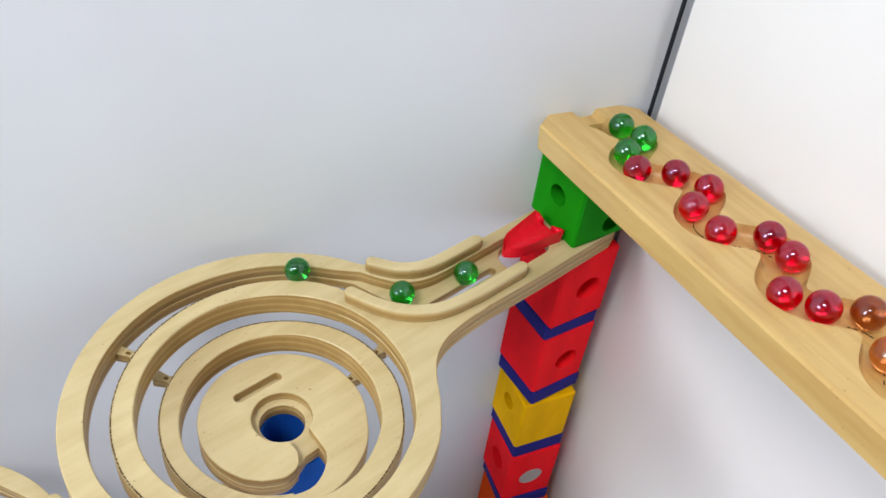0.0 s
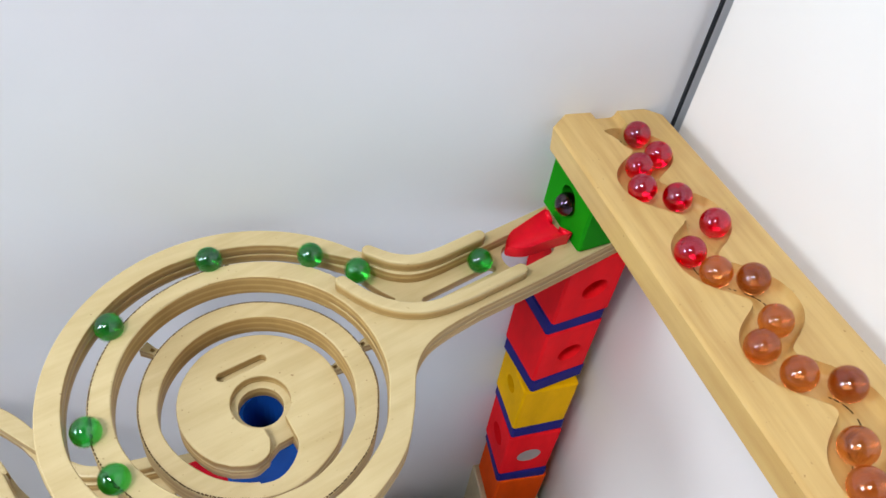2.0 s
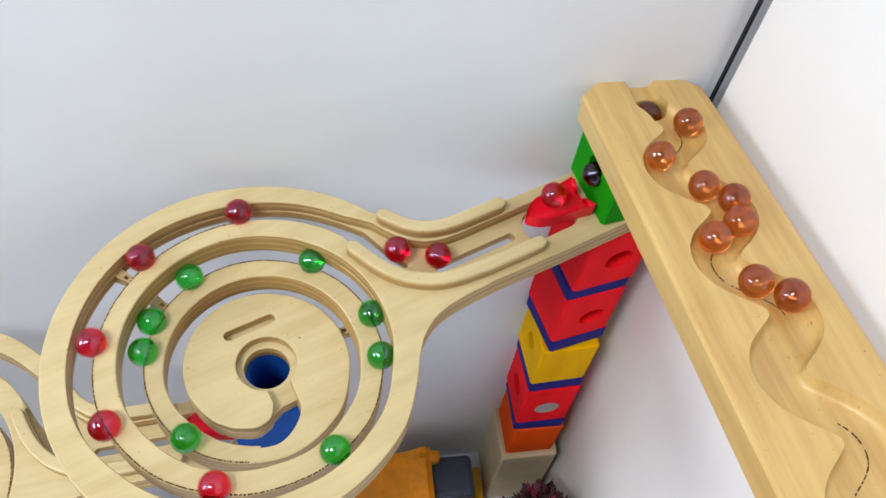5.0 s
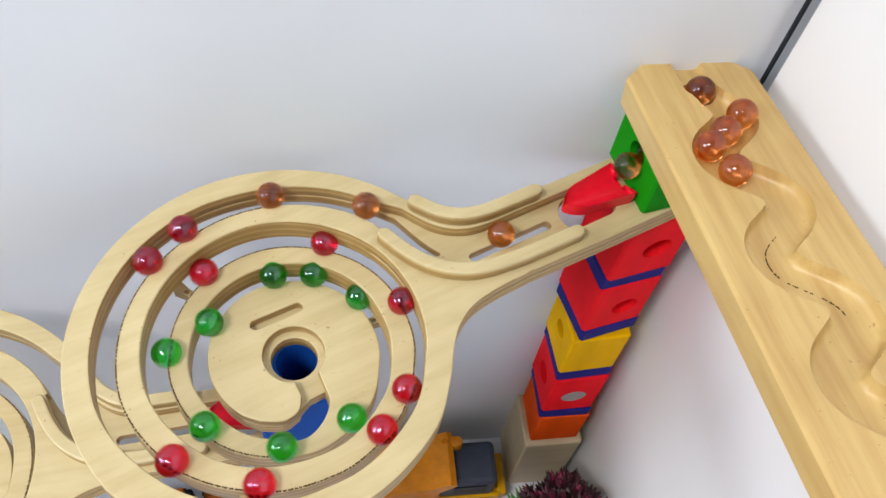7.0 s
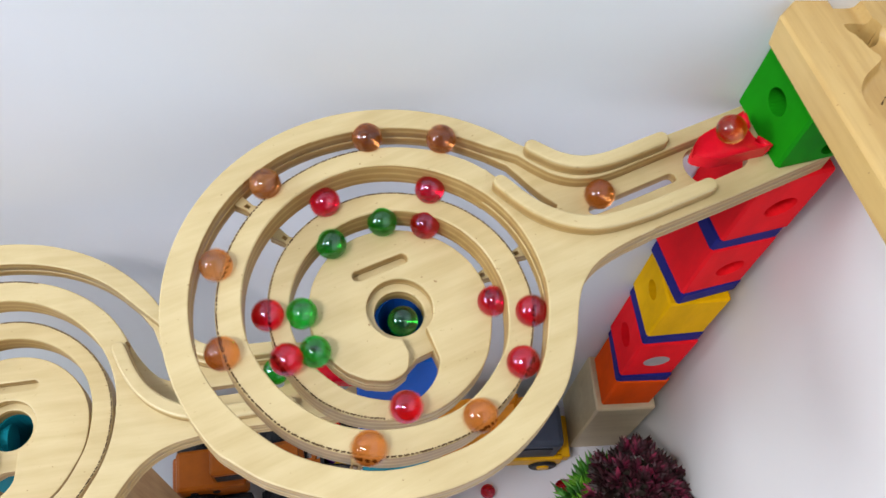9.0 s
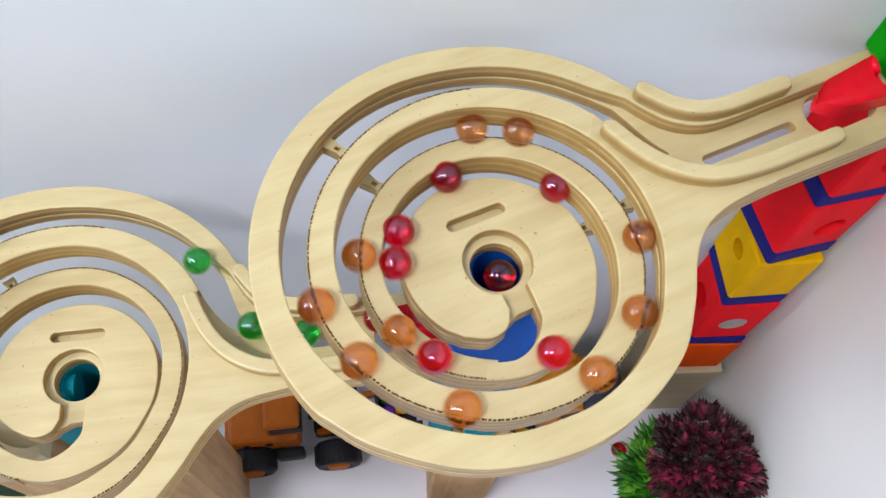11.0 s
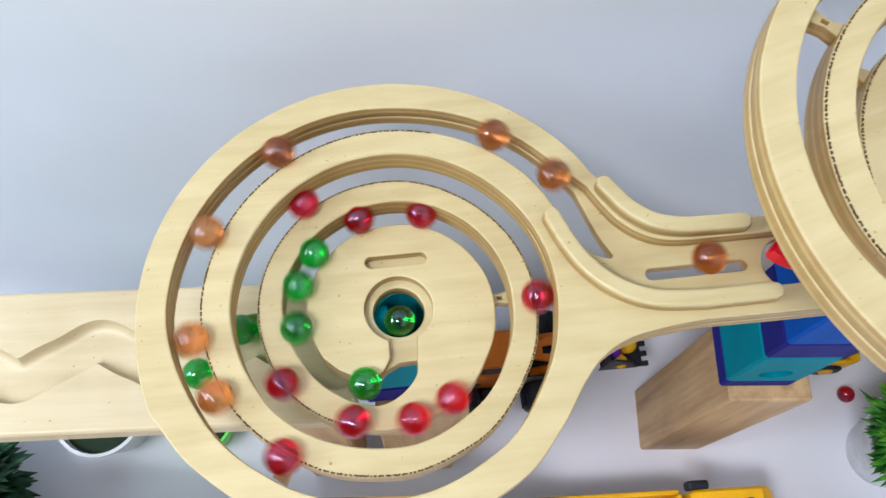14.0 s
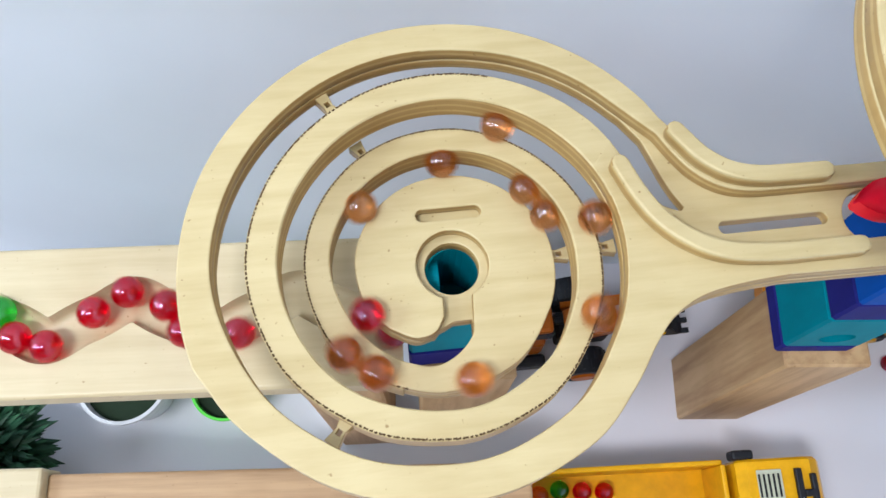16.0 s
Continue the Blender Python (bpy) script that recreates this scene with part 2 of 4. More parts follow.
def merge(bm, tmp, m=None):
    me = bpy.data.meshes.new("tmp")
    if m is not None:
        tmp.transform(m)
    tmp.to_mesh(me)
    tmp.free()
    bm.from_mesh(me)
    bpy.data.meshes.remove(me)


def cyl_into(bm, r0, r1, h, m=None, n=24, bevel=0.0):
    tmp = bmesh.new()
    bmesh.ops.create_cone(tmp, cap_ends=True, segments=n, radius1=r0, radius2=r1, depth=h)
    if bevel:
        rim = [e for e in tmp.edges if abs(e.verts[0].co.z - e.verts[1].co.z) < 1e-6]
        bmesh.ops.bevel(tmp, geom=rim, offset=bevel, segments=2, affect="EDGES", profile=0.5)
    merge(bm, tmp, m)


def strip_into(bm, sections, closed_profile=True, caps=True):
    """Skins a list of sections (lists of points) into a tube."""
    rings = [[bm.verts.new(p) for p in sec] for sec in sections]
    n = len(rings[0])
    for a, b in zip(rings, rings[1:]):
        for i in range(n if closed_profile else n - 1):
            j = (i + 1) % n
            bm.faces.new((a[i], a[j], b[j], b[i]))
    if caps and closed_profile:
        bm.faces.new(rings[0])
        bm.faces.new(rings[-1][::-1])


# ---- setting ----
CORNER = Vector((0.153, 0.421, 0))
ALONG = Vector((math.cos(radians(-69)), math.sin(radians(-69)), 0))
BACK = Vector((math.cos(radians(198)), math.sin(radians(198)), 0))


bm = bmesh.new()
box_into(bm, -2.6, 1.6, -2.6, 1.2, -0.03, 0.0)
tagged(part("floor", bm, FLOOR), "plain matt white floor surface", "floor", kind="structure")
# unseen ceiling closes the room; its dark grey keeps bounced light low
bm = bmesh.new()
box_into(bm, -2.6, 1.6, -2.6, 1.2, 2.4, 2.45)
tagged(part("ceiling", bm, ROOM_GREY), "plain dark grey ceiling out of view, holding back bounced light", "ceiling", kind="structure")


def wall_from(name, a, b, mat, label, thick=0.08, z1=2.4):
    """An upright wall from a to b; its room side is on the left of that way."""
    d = (b - a)
    ang = math.atan2(d.y, d.x)
    bm = bmesh.new()
    box_into(bm, 0, d.length, -thick, 0, 0, z1)
    ob = part(name, bm, mat)
    ob.matrix_world = Matrix.Translation((a.x, a.y, 0)) @ Matrix.Rotation(ang, 4, "Z")
    return tagged(ob, label, "wall", kind="structure")


wall_from("wall_right", CORNER + ALONG * 2.6, CORNER + ALONG * 0.004, WALL_WHITE, "smooth white side wall panel")
# added near-black strip: stands for the shade in the gap at the corner
bm = bmesh.new()
box_into(bm, -0.0008, 0.0008, -0.001, 0.001, 0.0, 2.4)
trim = part("trim", bm, GAP_SHADE)
trim.matrix_world = Matrix.Translation(CORNER + BACK * 0.003) @ Matrix.Rotation(radians(198), 4, "Z")
tagged(trim, "narrow dark strip added as the shade in the gap between the two walls", "trim", kind="structure")
wall_from("wall_back", CORNER - BACK * 0.1 - ALONG * 0.006, CORNER + BACK * 2.6 - ALONG * 0.006, WALL, "pale bluish grey painted wall, slightly uneven")
# two unseen walls close the room, dark grey to hold back bounce
far = CORNER + BACK * 2.2
wall_from("wall_left", far - ALONG * 0.1, far + ALONG * 2.6, ROOM_GREY, "plain dark grey wall out of view, holding back bounced light")
wall_from("wall_front", CORNER + ALONG * 2.5 + BACK * 2.4, CORNER + ALONG * 2.5 - BACK * 0.2, ROOM_GREY, "plain dark grey wall out of view, holding back bounced light")


# ---- spiral tracks ----
# edges of the marble gap: degrees round the spiral, radius in mm
GAP_OUT = ((20, 99), (40, 95), (82, 92.5), (130, 93.5), (176, 94), (208, 89.5), (234, 85.5), (263, 80), (298, 74.5), (325, 70), (350, 69), (400, 70.5), (443, 72.5),
           (483, 72.5), (533, 72), (572, 69), (625, 62), (661, 57), (692, 53), (716, 51.5), (802, 51.8), (842, 51.5), (888, 51.5), (929, 47.5), (960, 45))
GAP_IN = ((20, 82), (40, 83.5), (82, 83.5), (127, 83), (175, 83.5), (204, 80.5), (236, 75.5), (263, 71), (292, 66.5), (325, 61.5), (350, 60), (400, 60.5), (443, 62.5),
          (483, 63), (529, 62.5), (564, 60.5), (612, 55), (653, 49.5), (685, 45), (720, 43.5), (770, 42.3), (833, 42), (885, 41.5), (930, 39.7), (960, 37))
T = 0.014


def lerp(table, s):
    for (a, u), (b, v) in zip(table, table[1:]):
        if s <= b:
            k = (s - a) / (b - a)
            k = k * k * (3 - 2 * k) * 0.5 + k * 0.5
            return (u + (v - u) * k) / 1000
    return table[-1][1] / 1000


class Spiral:
    """Numbers of one spiral track: drop of its hub and the hub's shift, in its own space (arm along +x, top face at z 0)."""

    def __init__(self, m, drop, shift, ball, orbit, size, reach, rim, outer, inner):
        self.m, self.drop, self.shift, self.size, self.reach, self.rim = m, drop, shift, size, reach, rim
        self.ball, self.orbit, self.outer, self.inner = ball, orbit, outer, inner

    def gap_out(self, s):
        """Outer edge of the marble gap; this track's own small departures, in mm, stand every 80 degrees."""
        return lerp(GAP_OUT, s) + float(np.interp(s, np.arange(20, 981, 80), self.outer)) / 1000

    def gap_in(self, s):
        return lerp(GAP_IN, s) + float(np.interp(s, np.arange(20, 981, 80), self.inner)) / 1000

    def mix(self, s):
        return min(1.0, max(0.0, (s - 40) / 640))

    def at(self, r, s, z=0.0):
        k = self.mix(s)
        a = radians(s)
        r *= self.size + (1 - self.size) * k ** 1.5
        return (r * math.cos(a) + self.shift[0] * k, r * math.sin(a) + self.shift[1] * k, z - self.drop * k)

    def flat(self, points):
        """Plan points of the ring and arm, at this track's size."""
        out = []
        for x, y in points:
            k = min(1.0, max(0.0, (math.hypot(x, y) - 0.100) / 0.06))
            k = k * k * (3 - 2 * k)
            f = self.size + (1 - self.size) * k
            out.append((x * f + self.reach * min(1.0, max(0.0, (x - 0.11) / 0.06)), y * f))
        return out


S1 = Spiral(pose(-0.0509, 0.2453, 0.5127, 0, 0, 42.3) @ pose(0, 0, 0, -1.2, 0, 0) @ pose(0, 0, 0, 0, 2.53, 0), 0.0266, (0.0037, 0.0030), (0.0022, 0.0010, 0.0048, -0.0002, 0.0013, 0.0034, 0.0020), 0.0451, 0.945, 0.0002, 0.1065,
            (0.4, 1.48, -0.23, -1.05, 0.67, -0.54, -0.43, -0.71, -1.78, -1.86, -1.07, -0.46, 0.07), (0, -1.18, 0.44, 2.38, 2.63, -0.32, -1.49, -2.13, -1.87, -0.68, 1.31, 0.35, -0.29))
S2 = Spiral(pose(-0.2493, 0.1600, 0.4042, 0, 0, 24.6) @ pose(0, 0, 0, -1.1, 0, 0) @ pose(0, 0, 0, 0, 0.84, 0), 0.0320, (0.0017, 0.0075), (0.0038, 0.0006, 0.0029, -0.0012, 0.0002, 0.0015, 0.0030), 0.0464, 0.9949, -0.0012, 0.1070,
            (1.47, 1.24, 0.41, -0.74, -0.74, -1.34, -2.34, -1.37, -1.34, -0.67, -0.5, 0.5, 0.76), (0, -0.23, -0.68, 1.35, 2.13, -0.49, -0.28, 1.01, 0.68, 0.19, -0.46, 0.49, 1.01))
CHAN_UP = [(0.170, 0.0145), (0.150, 0.0145), (0.125, 0.0150), (0.112, 0.0185), (0.102, 0.0260), (0.0955, 0.0350), (0.090, 0.0450)]
CHAN_LOW = [(0.0705, 0.0440), (0.0745, 0.0310), (0.080, 0.0180), (0.0865, 0.0075), (0.096, -0.0015), (0.109, -0.0075), (0.125, -0.0095), (0.150, -0.0100), (0.170, -0.0100)]


def spiral_track(sp, label):
    root = thing("spiral_marble_track", sp.m, label, "marble track", "spiral tracks")
    # outline: round on three sides, running out into the arm
    rim = [(sp.rim * math.cos(radians(a)), sp.rim * math.sin(radians(a))) for a in range(34, 200, 3)]
    low = spline([(-0.0990, -0.0382), (-0.0842, -0.0584), (-0.0547, -0.0811), (-0.0196, -0.0915), (0.0116, -0.0900), (0.0430, -0.0768), (0.0611, -0.0591), (0.0730, -0.0430), (0.0820, -0.0335),
                  (0.0940, -0.0268), (0.1100, -0.0235), (0.1310, -0.0217)], 6)
    arm = [(0.1700, -0.0222), (0.236, -0.0225), (0.2455, -0.019), (0.2475, -0.012), (0.2475, 0.012), (0.2455, 0.019), (0.236, 0.0225), (0.170, 0.0225), (0.150, 0.0230)]
    up = spline([(0.130, 0.0240), (0.115, 0.0275), (0.1055, 0.0350), (0.0990, 0.0440), (0.0930, 0.0520)], 6)
    outline = sp.flat(rim + [tuple(p) for p in low] + arm + [tuple(p) for p in up])
    inner = []
    for s in range(36, 392, 4):
        k = sp.gap_out(s)
        inner.append((k * sp.size * math.cos(radians(s)), k * sp.size * math.sin(radians(s))))
    lowc = sp.flat(spline(CHAN_LOW, 6))
    upc = sp.flat(spline(CHAN_UP, 6))
    arc = [(0.184 + sp.reach + 0.012 * math.sin(radians(a)), 0.00225 - 0.01225 * math.cos(radians(a))) for a in range(10, 180, 12)]
    bm = bmesh.new()
    ring_hole = [((0.1755 if 90 <= a < 270 else 0.206) + sp.reach + 0.0120 * math.cos(radians(a)), 0.0020 + 0.0120 * math.sin(radians(a))) for a in range(0, 360, 9)]
    flat_into(bm, [outline, inner + lowc + arc + upc], -0.008, 0.0, 0.0007)
    slot_low = sp.flat(spline([(0.0705, 0.0440), (0.0765, 0.0320), (0.0828, 0.0225), (0.0888, 0.0160), (0.0950, 0.0128), (0.0968, 0.0126)], 6))
    slot_up = sp.flat(spline([(0.0978, 0.0138), (0.0968, 0.0160), (0.0940, 0.0215), (0.0912, 0.0290), (0.0885, 0.0380), (0.0860, 0.0460)], 6))
    slit = sp.flat([(0.154 + 0.0027 * math.sin(radians(a)), 0.0032 - 0.0027 * math.cos(radians(a))) for a in range(0, 181, 20)] + [(0.1130 - 0.0027 * math.sin(radians(a)), 0.0032 + 0.0027 * math.cos(radians(a))) for a in range(0, 181, 20)])
    flat_into(bm, [outline, inner + slot_low + slot_up, slit, ring_hole], -T, -0.008, 0.0005)
    smooth(part("plate", bm, BIRCH, root))
    # the hanging spiral ribbon
    bm = bmesh.new()
    bs = bmesh.new()
    secs, burn = [], []
    for i in range(0, 205):
        s = 26 + i * (597 - 26) / 202
        ro, ri = sp.gap_in(s), sp.gap_out(s + 360)
        c = 0.0006
        low = sp.drop * (1 - sp.mix(s)) * min(1.0, max(0.0, (s - 520) / 77)) + (0.00018 if s > 596 or s < 46 else 0.0)
        secs.append([sp.at(ri, s, -T - low), sp.at(ro, s, -T - low), sp.at(ro, s, -c - low), sp.at(ro - c, s, -low), sp.at(ri + c, s, -low), sp.at(ri, s, -c - low)])
        for sub in range(6):
            q = s + sub * (597 - 26) / 1212
            r = sp.gap_in(q) - 0.0007 + 0.00018 * math.sin(q * 7.3) * math.cos(q * 2.9)
            w = 0.00036 + 0.00014 * math.sin(q * 5.1)
            burn.append([sp.at(r - w, q, 0.0001 - low), sp.at(r - w, q, -0.0003 - low), sp.at(r + w, q, -0.0003 - low), sp.at(r + w, q, 0.0001 - low)])
    strip_into(bm, secs)
    ribbon = smooth(part("ribbon", bm, BIRCH, root))
    rnd = random.Random(5)
    i = 100
    while i < len(burn) - 2:
        j = min(len(burn) - 1, i + rnd.choice((1, 2, 2, 3, 4)))
        strip_into(bs, burn[i:j + 1])
        i = j + (1 if rnd.random() < 0.7 else 0)
    part("scorch_line", bs, BURNT, ribbon, "thin dark scorched line along the cut edge")
    # hub
    dx, dy, dz = sp.shift[0], sp.shift[1], -sp.drop
    hubline = []
    for s in range(597, 931, 4):
        r = sp.gap_in(s)
        hubline.append((r * math.cos(radians(s)) + dx, r * math.sin(radians(s)) + dy))
    ch_in = [(-0.0290, -0.0255), (-0.0190, -0.0305), (-0.0105, -0.0290), (-0.0060, -0.0225), (-0.0055, -0.0165)]
    ch_out = [(0.0060, -0.0165), (0.0060, -0.0240), (0.0045, -0.0320), (-0.0030, -0.0395), (-0.0130, -0.0430), (-0.0255, -0.0395)]
    chan = [(x + dx, y + dy) for x, y in [tuple(p) for p in spline(ch_in, 5)] + [tuple(p) for p in spline(ch_out, 5)]]
    bm = bmesh.new()
    slot = []
    for a in range(-90, 91, 15):
        slot.append((0.0125 + 0.0028 * math.cos(radians(a)) + dx, 0.0235 + 0.0028 * math.sin(radians(a)) + dy))
    for a in range(90, 271, 15):
        slot.append((-0.0105 + 0.0028 * math.cos(radians(a)) + dx, 0.0235 + 0.0028 * math.sin(radians(a)) + dy))
    rimhole = [(dx + 0.0155 * math.cos(radians(a)), dy + 0.0155 * math.sin(radians(a))) for a in range(248, -68, -6)]
    join = [(x + dx, y + dy) for x, y in [tuple(p) for p in spline(ch_in[:-1], 5)]] + rimhole + [(x + dx, y + dy) for x, y in [tuple(p) for p in spline(ch_out[1:], 5)]]
    flat_into(bm, [hubline + join, slot], dz - 0.006, dz, 0.0007)
    ledge = [tuple(p) for p in spline(ch_in[:3], 5)] + [(-0.0085, -0.0268), (-0.0020, -0.0238), (0.0058, -0.0236)] + [tuple(p) for p in spline([(0.0058, -0.0260), *ch_out[2:]], 6)]
    floor_in = [(x + dx, y + dy) for x, y in ledge]
    flat_into(bm, [hubline + floor_in, circle(dx, dy, 0.0118)], dz - T, dz - 0.006, 0.0005)
    hub = smooth(part("hub", bm, BIRCH, root))
    # guard strips on the arm
    for name, pts in (("guard", [(0.1535, 0.0185), (0.140, 0.0188), (0.126, 0.0195), (0.1145, 0.0228), (0.1050, 0.0300), (0.0985, 0.0390), (0.0962, 0.0425)]),
                      ("guard", [(0.0706, 0.0298), (0.0755, 0.0170), (0.0820, 0.0055), (0.0920, -0.0045), (0.1060, -0.0115), (0.1250, -0.0140), (0.1400, -0.0142), (0.1590, -0.0142)])):
        mid = [np.array(p) for p in sp.flat(spline(pts, 7))]
        left, right = [], []
        for i, p in enumerate(mid):
            d = mid[min(i + 1, len(mid) - 1)] - mid[max(i - 1, 0)]
            d /= np.hypot(*d)
            w = 0.0037
            left.append((p[0] - d[1] * w, p[1] + d[0] * w))
            right.append((p[0] + d[1] * w, p[1] - d[0] * w))
        ends = []
        for p, q, sgn in ((mid[-1], mid[-2], 1), (mid[0], mid[1], 1)):
            d = p - q
            base = math.atan2(d[1], d[0])
            ends.append([(p[0] + 0.0037 * math.cos(base + a), p[1] + 0.0037 * math.sin(base + a)) for a in (1.05, 0.5, 0, -0.5, -1.05)])
        bm = bmesh.new()
        flat_into(bm, [left + ends[0] + right[::-1] + ends[1]], 0.0, 0.0075, 0.0012)
        smooth(part(name, bm, BIRCH, root))
    # clips that join neighbouring turns
    for s, turn in ((120.5, 0), (120.5, 360), (361, 0), (362, 360), (231, 0)):
        ss = s + turn
        ro, ri = sp.gap_out(ss), sp.gap_in(ss)
        w = 0.0032
        zc = sp.at(0, ss)[2] - 0.0085
        tmp = bmesh.new()
        L = (ro - ri) * 0.97 + 0.002
        flat_into(tmp, [[(-L / 2, -w), (-0.001, -w * 0.62), (L / 2, -w), (L / 2, w), (-0.001, w * 0.62), (-L / 2, w)], [(-0.0012, -0.001), (-0.0012, 0.001), (0.0012, 0.001), (0.0012, -0.001)]], -0.003, 0.003, 0.0004)
        x, y, _ = sp.at((ro + ri) / 2, ss)
        bm = bmesh.new()
        merge(bm, tmp, pose(x, y, zc, 0, 0, ss))
        part("clip", bm, BIRCH, root, "small square wooden joining clip")
    return root


spiral_track(S1, "pale birch plywood spiral marble track, upper one by the wall")
spiral_track(S2, "pale birch plywood spiral marble track, lower one by the wall")


# ---- zigzag rails ----
def zigzag_rail(m, u0, u1, half, thick, path, mat, label, depth=0.0066, gw=0.0106, hole=None, notch=True):
    """A board with a winding groove: cut in a fine grid of strips so that the groove has depth."""
    root = thing("zigzag_marble_rail", m, label, "marble rail", "zigzag rails")
    line = np.array([p for p in spline(path, 4)])
    nu, nv = int((u1 - u0) / 0.0009), 92
    cell = 0.00056
    bm = bmesh.new()
    grid = []
    for i in range(nu + 1):
        u = u0 + (u1 - u0) * i / nu
        row = []
        near = line[np.abs(line[:, 0] - u) < 0.04]
        hw = half - max(0.0, 0.011 - (u - u0), 0.011 - (u1 - u))
        for j in range(nv + 1):
            x, y, z = u, -hw + 2 * hw * j / nv, 0.0
            if len(near):
                gap = np.hypot(near[:, 0] - x, near[:, 1] - y)
                k = int(np.argmin(gap))
                dist = float(gap[k])
                g = gw * (min(1.0, max(0.74, 0.74 + 0.26 * (u - 0.006) / 0.012)) if hole else 1.0)
                if abs(dist - g) < cell and 0 < i < nu and hw - abs(y) > 0.003:
                    x, y = (float(near[k][a] + ((x, y)[a] - near[k][a]) * g / dist) for a in (0, 1))
                elif dist < g:
                    z = -depth * g / gw * math.sqrt(max(0.0, 1 - (dist / g) ** 5))
            if hole:
                away = math.hypot(x - hole[0], y - hole[1])
                if abs(away - hole[2]) < cell:
                    x, y = hole[0] + (x - hole[0]) * hole[2] / away, hole[1] + (y - hole[1]) * hole[2] / away
                elif away < hole[2]:
                    z = -thick * 0.98
            edge = hw - abs(y)
            if edge < 0.0012:
                z = min(z, -0.0012 + edge)
            row.append(bm.verts.new((x, y, z)))
        grid.append(row)
    for a, b in zip(grid, grid[1:]):
        for j in range(nv):
            quad = (a[j], b[j], b[j + 1], a[j + 1])
            if not all(v.co.z < -0.9 * thick for v in quad):
                bm.faces.new(quad)
    # sides and underside
    bottom = []
    for row in (grid):
        bottom.append((bm.verts.new((row[0].co.x, row[0].co.y, -thick)), bm.verts.new((row[-1].co.x, row[-1].co.y, -thick))))
    for (a, b), (pa, pb) in zip(zip(grid, grid[1:]), zip(bottom, bottom[1:])):
        bm.faces.new((a[0], pa[0], pb[0], b[0]))
        bm.faces.new((a[-1], b[-1], pb[1], pa[1]))
        if not hole or abs(pa[0].co.x - hole[0]) > hole[2] + 0.001:
            bm.faces.new((pa[0], pa[1], pb[1], pb[0]))
    for row, bot in ((grid[0], bottom[0]), (grid[-1], bottom[-1])):
        bm.faces.new([*row, bot[1], bot[0]])
    smooth(part("board", bm, mat, root), 34)
    if not hole:
        return root
    # scorched dots along the bottom of the groove
    bs = bmesh.new()
    rnd = random.Random(3)
    for i in range(8, len(line) - 1):
        if math.sin(i * 0.05) < 0.1 or rnd.random() < 0.4:
            continue
        (x, y), (x2, y2) = line[i], line[i + 1]
        w = rnd.uniform(0.00012, 0.00028)
        box_into(bs, -0.0006, 0.0006, -w, w, -depth - 0.0002, -depth + 0.0003, 0, Matrix.Translation((x, y, 0)) @ Matrix.Rotation(math.atan2(y2 - y, x2 - x), 4, "Z"))
    part("scorch_line", bs, BURNT, root, "dotted dark scorch line in the groove")["kind"] = "stuff"
    return root


RAIL1 = pose(0.1175, 0.3975, 0.5785, 0, 0, -69) @ pose(0, 0, 0, 0, -math.degrees(math.atan(0.2)), 0) @ pose(0, -0.0035, 0)
RAIL2 = pose(-0.2437, 0.1578, 0.345, 0, 0, 200.5)


def wave(u, middle, period, amp):
    c = math.cos(2 * math.pi * (u - middle) / period)
    return amp * math.tanh(1.7 * c) / math.tanh(1.7)


def swing(u, middle, period, amp, third):
    a = 2 * math.pi * (u - middle) / period
    return amp * (math.cos(a) + third * math.cos(3 * a)) / (1 + third)


PATH1 = [(-0.022, 0.0005), (-0.012, 0.0005), (0.0, 0.0005), (0.007, 0.004)] + [(u / 1000, wave(u, 22, 59.8, 12.4) / 1000) for u in range(13, 400, 4)]
GROOVE1 = [(-0.022, 0.0005), (-0.012, 0.0005), (0.0, 0.0005), (0.007, 0.004)] + [(u / 1000, swing(u, 22, 59.8, 9.8, -0.05) / 1000) for u in range(13, 440, 3)]
GROOVE2 = [(u / 1000, -swing(u, 147, 74, 8.8, 0.12) / 1000) for u in range(-10, 400, 3)]
PATH2 = [(0.002, -0.010), (0.012, -0.004)] + [(u / 1000, -wave(u, 147, 74, 11.8) / 1000) for u in range(20, 360, 5)]
zigzag_rail(RAIL1, -0.020, 0.40, 0.0335, 0.0150, GROOVE1, PINE, "honey-coloured pine marble rail with a winding groove", hole=(0.001, 0.0010, 0.0086))
zigzag_rail(RAIL2, 0.0265, 0.36, 0.0345, 0.0145, GROOVE2, BIRCH_RAIL, "pale wooden marble rail with a winding groove")


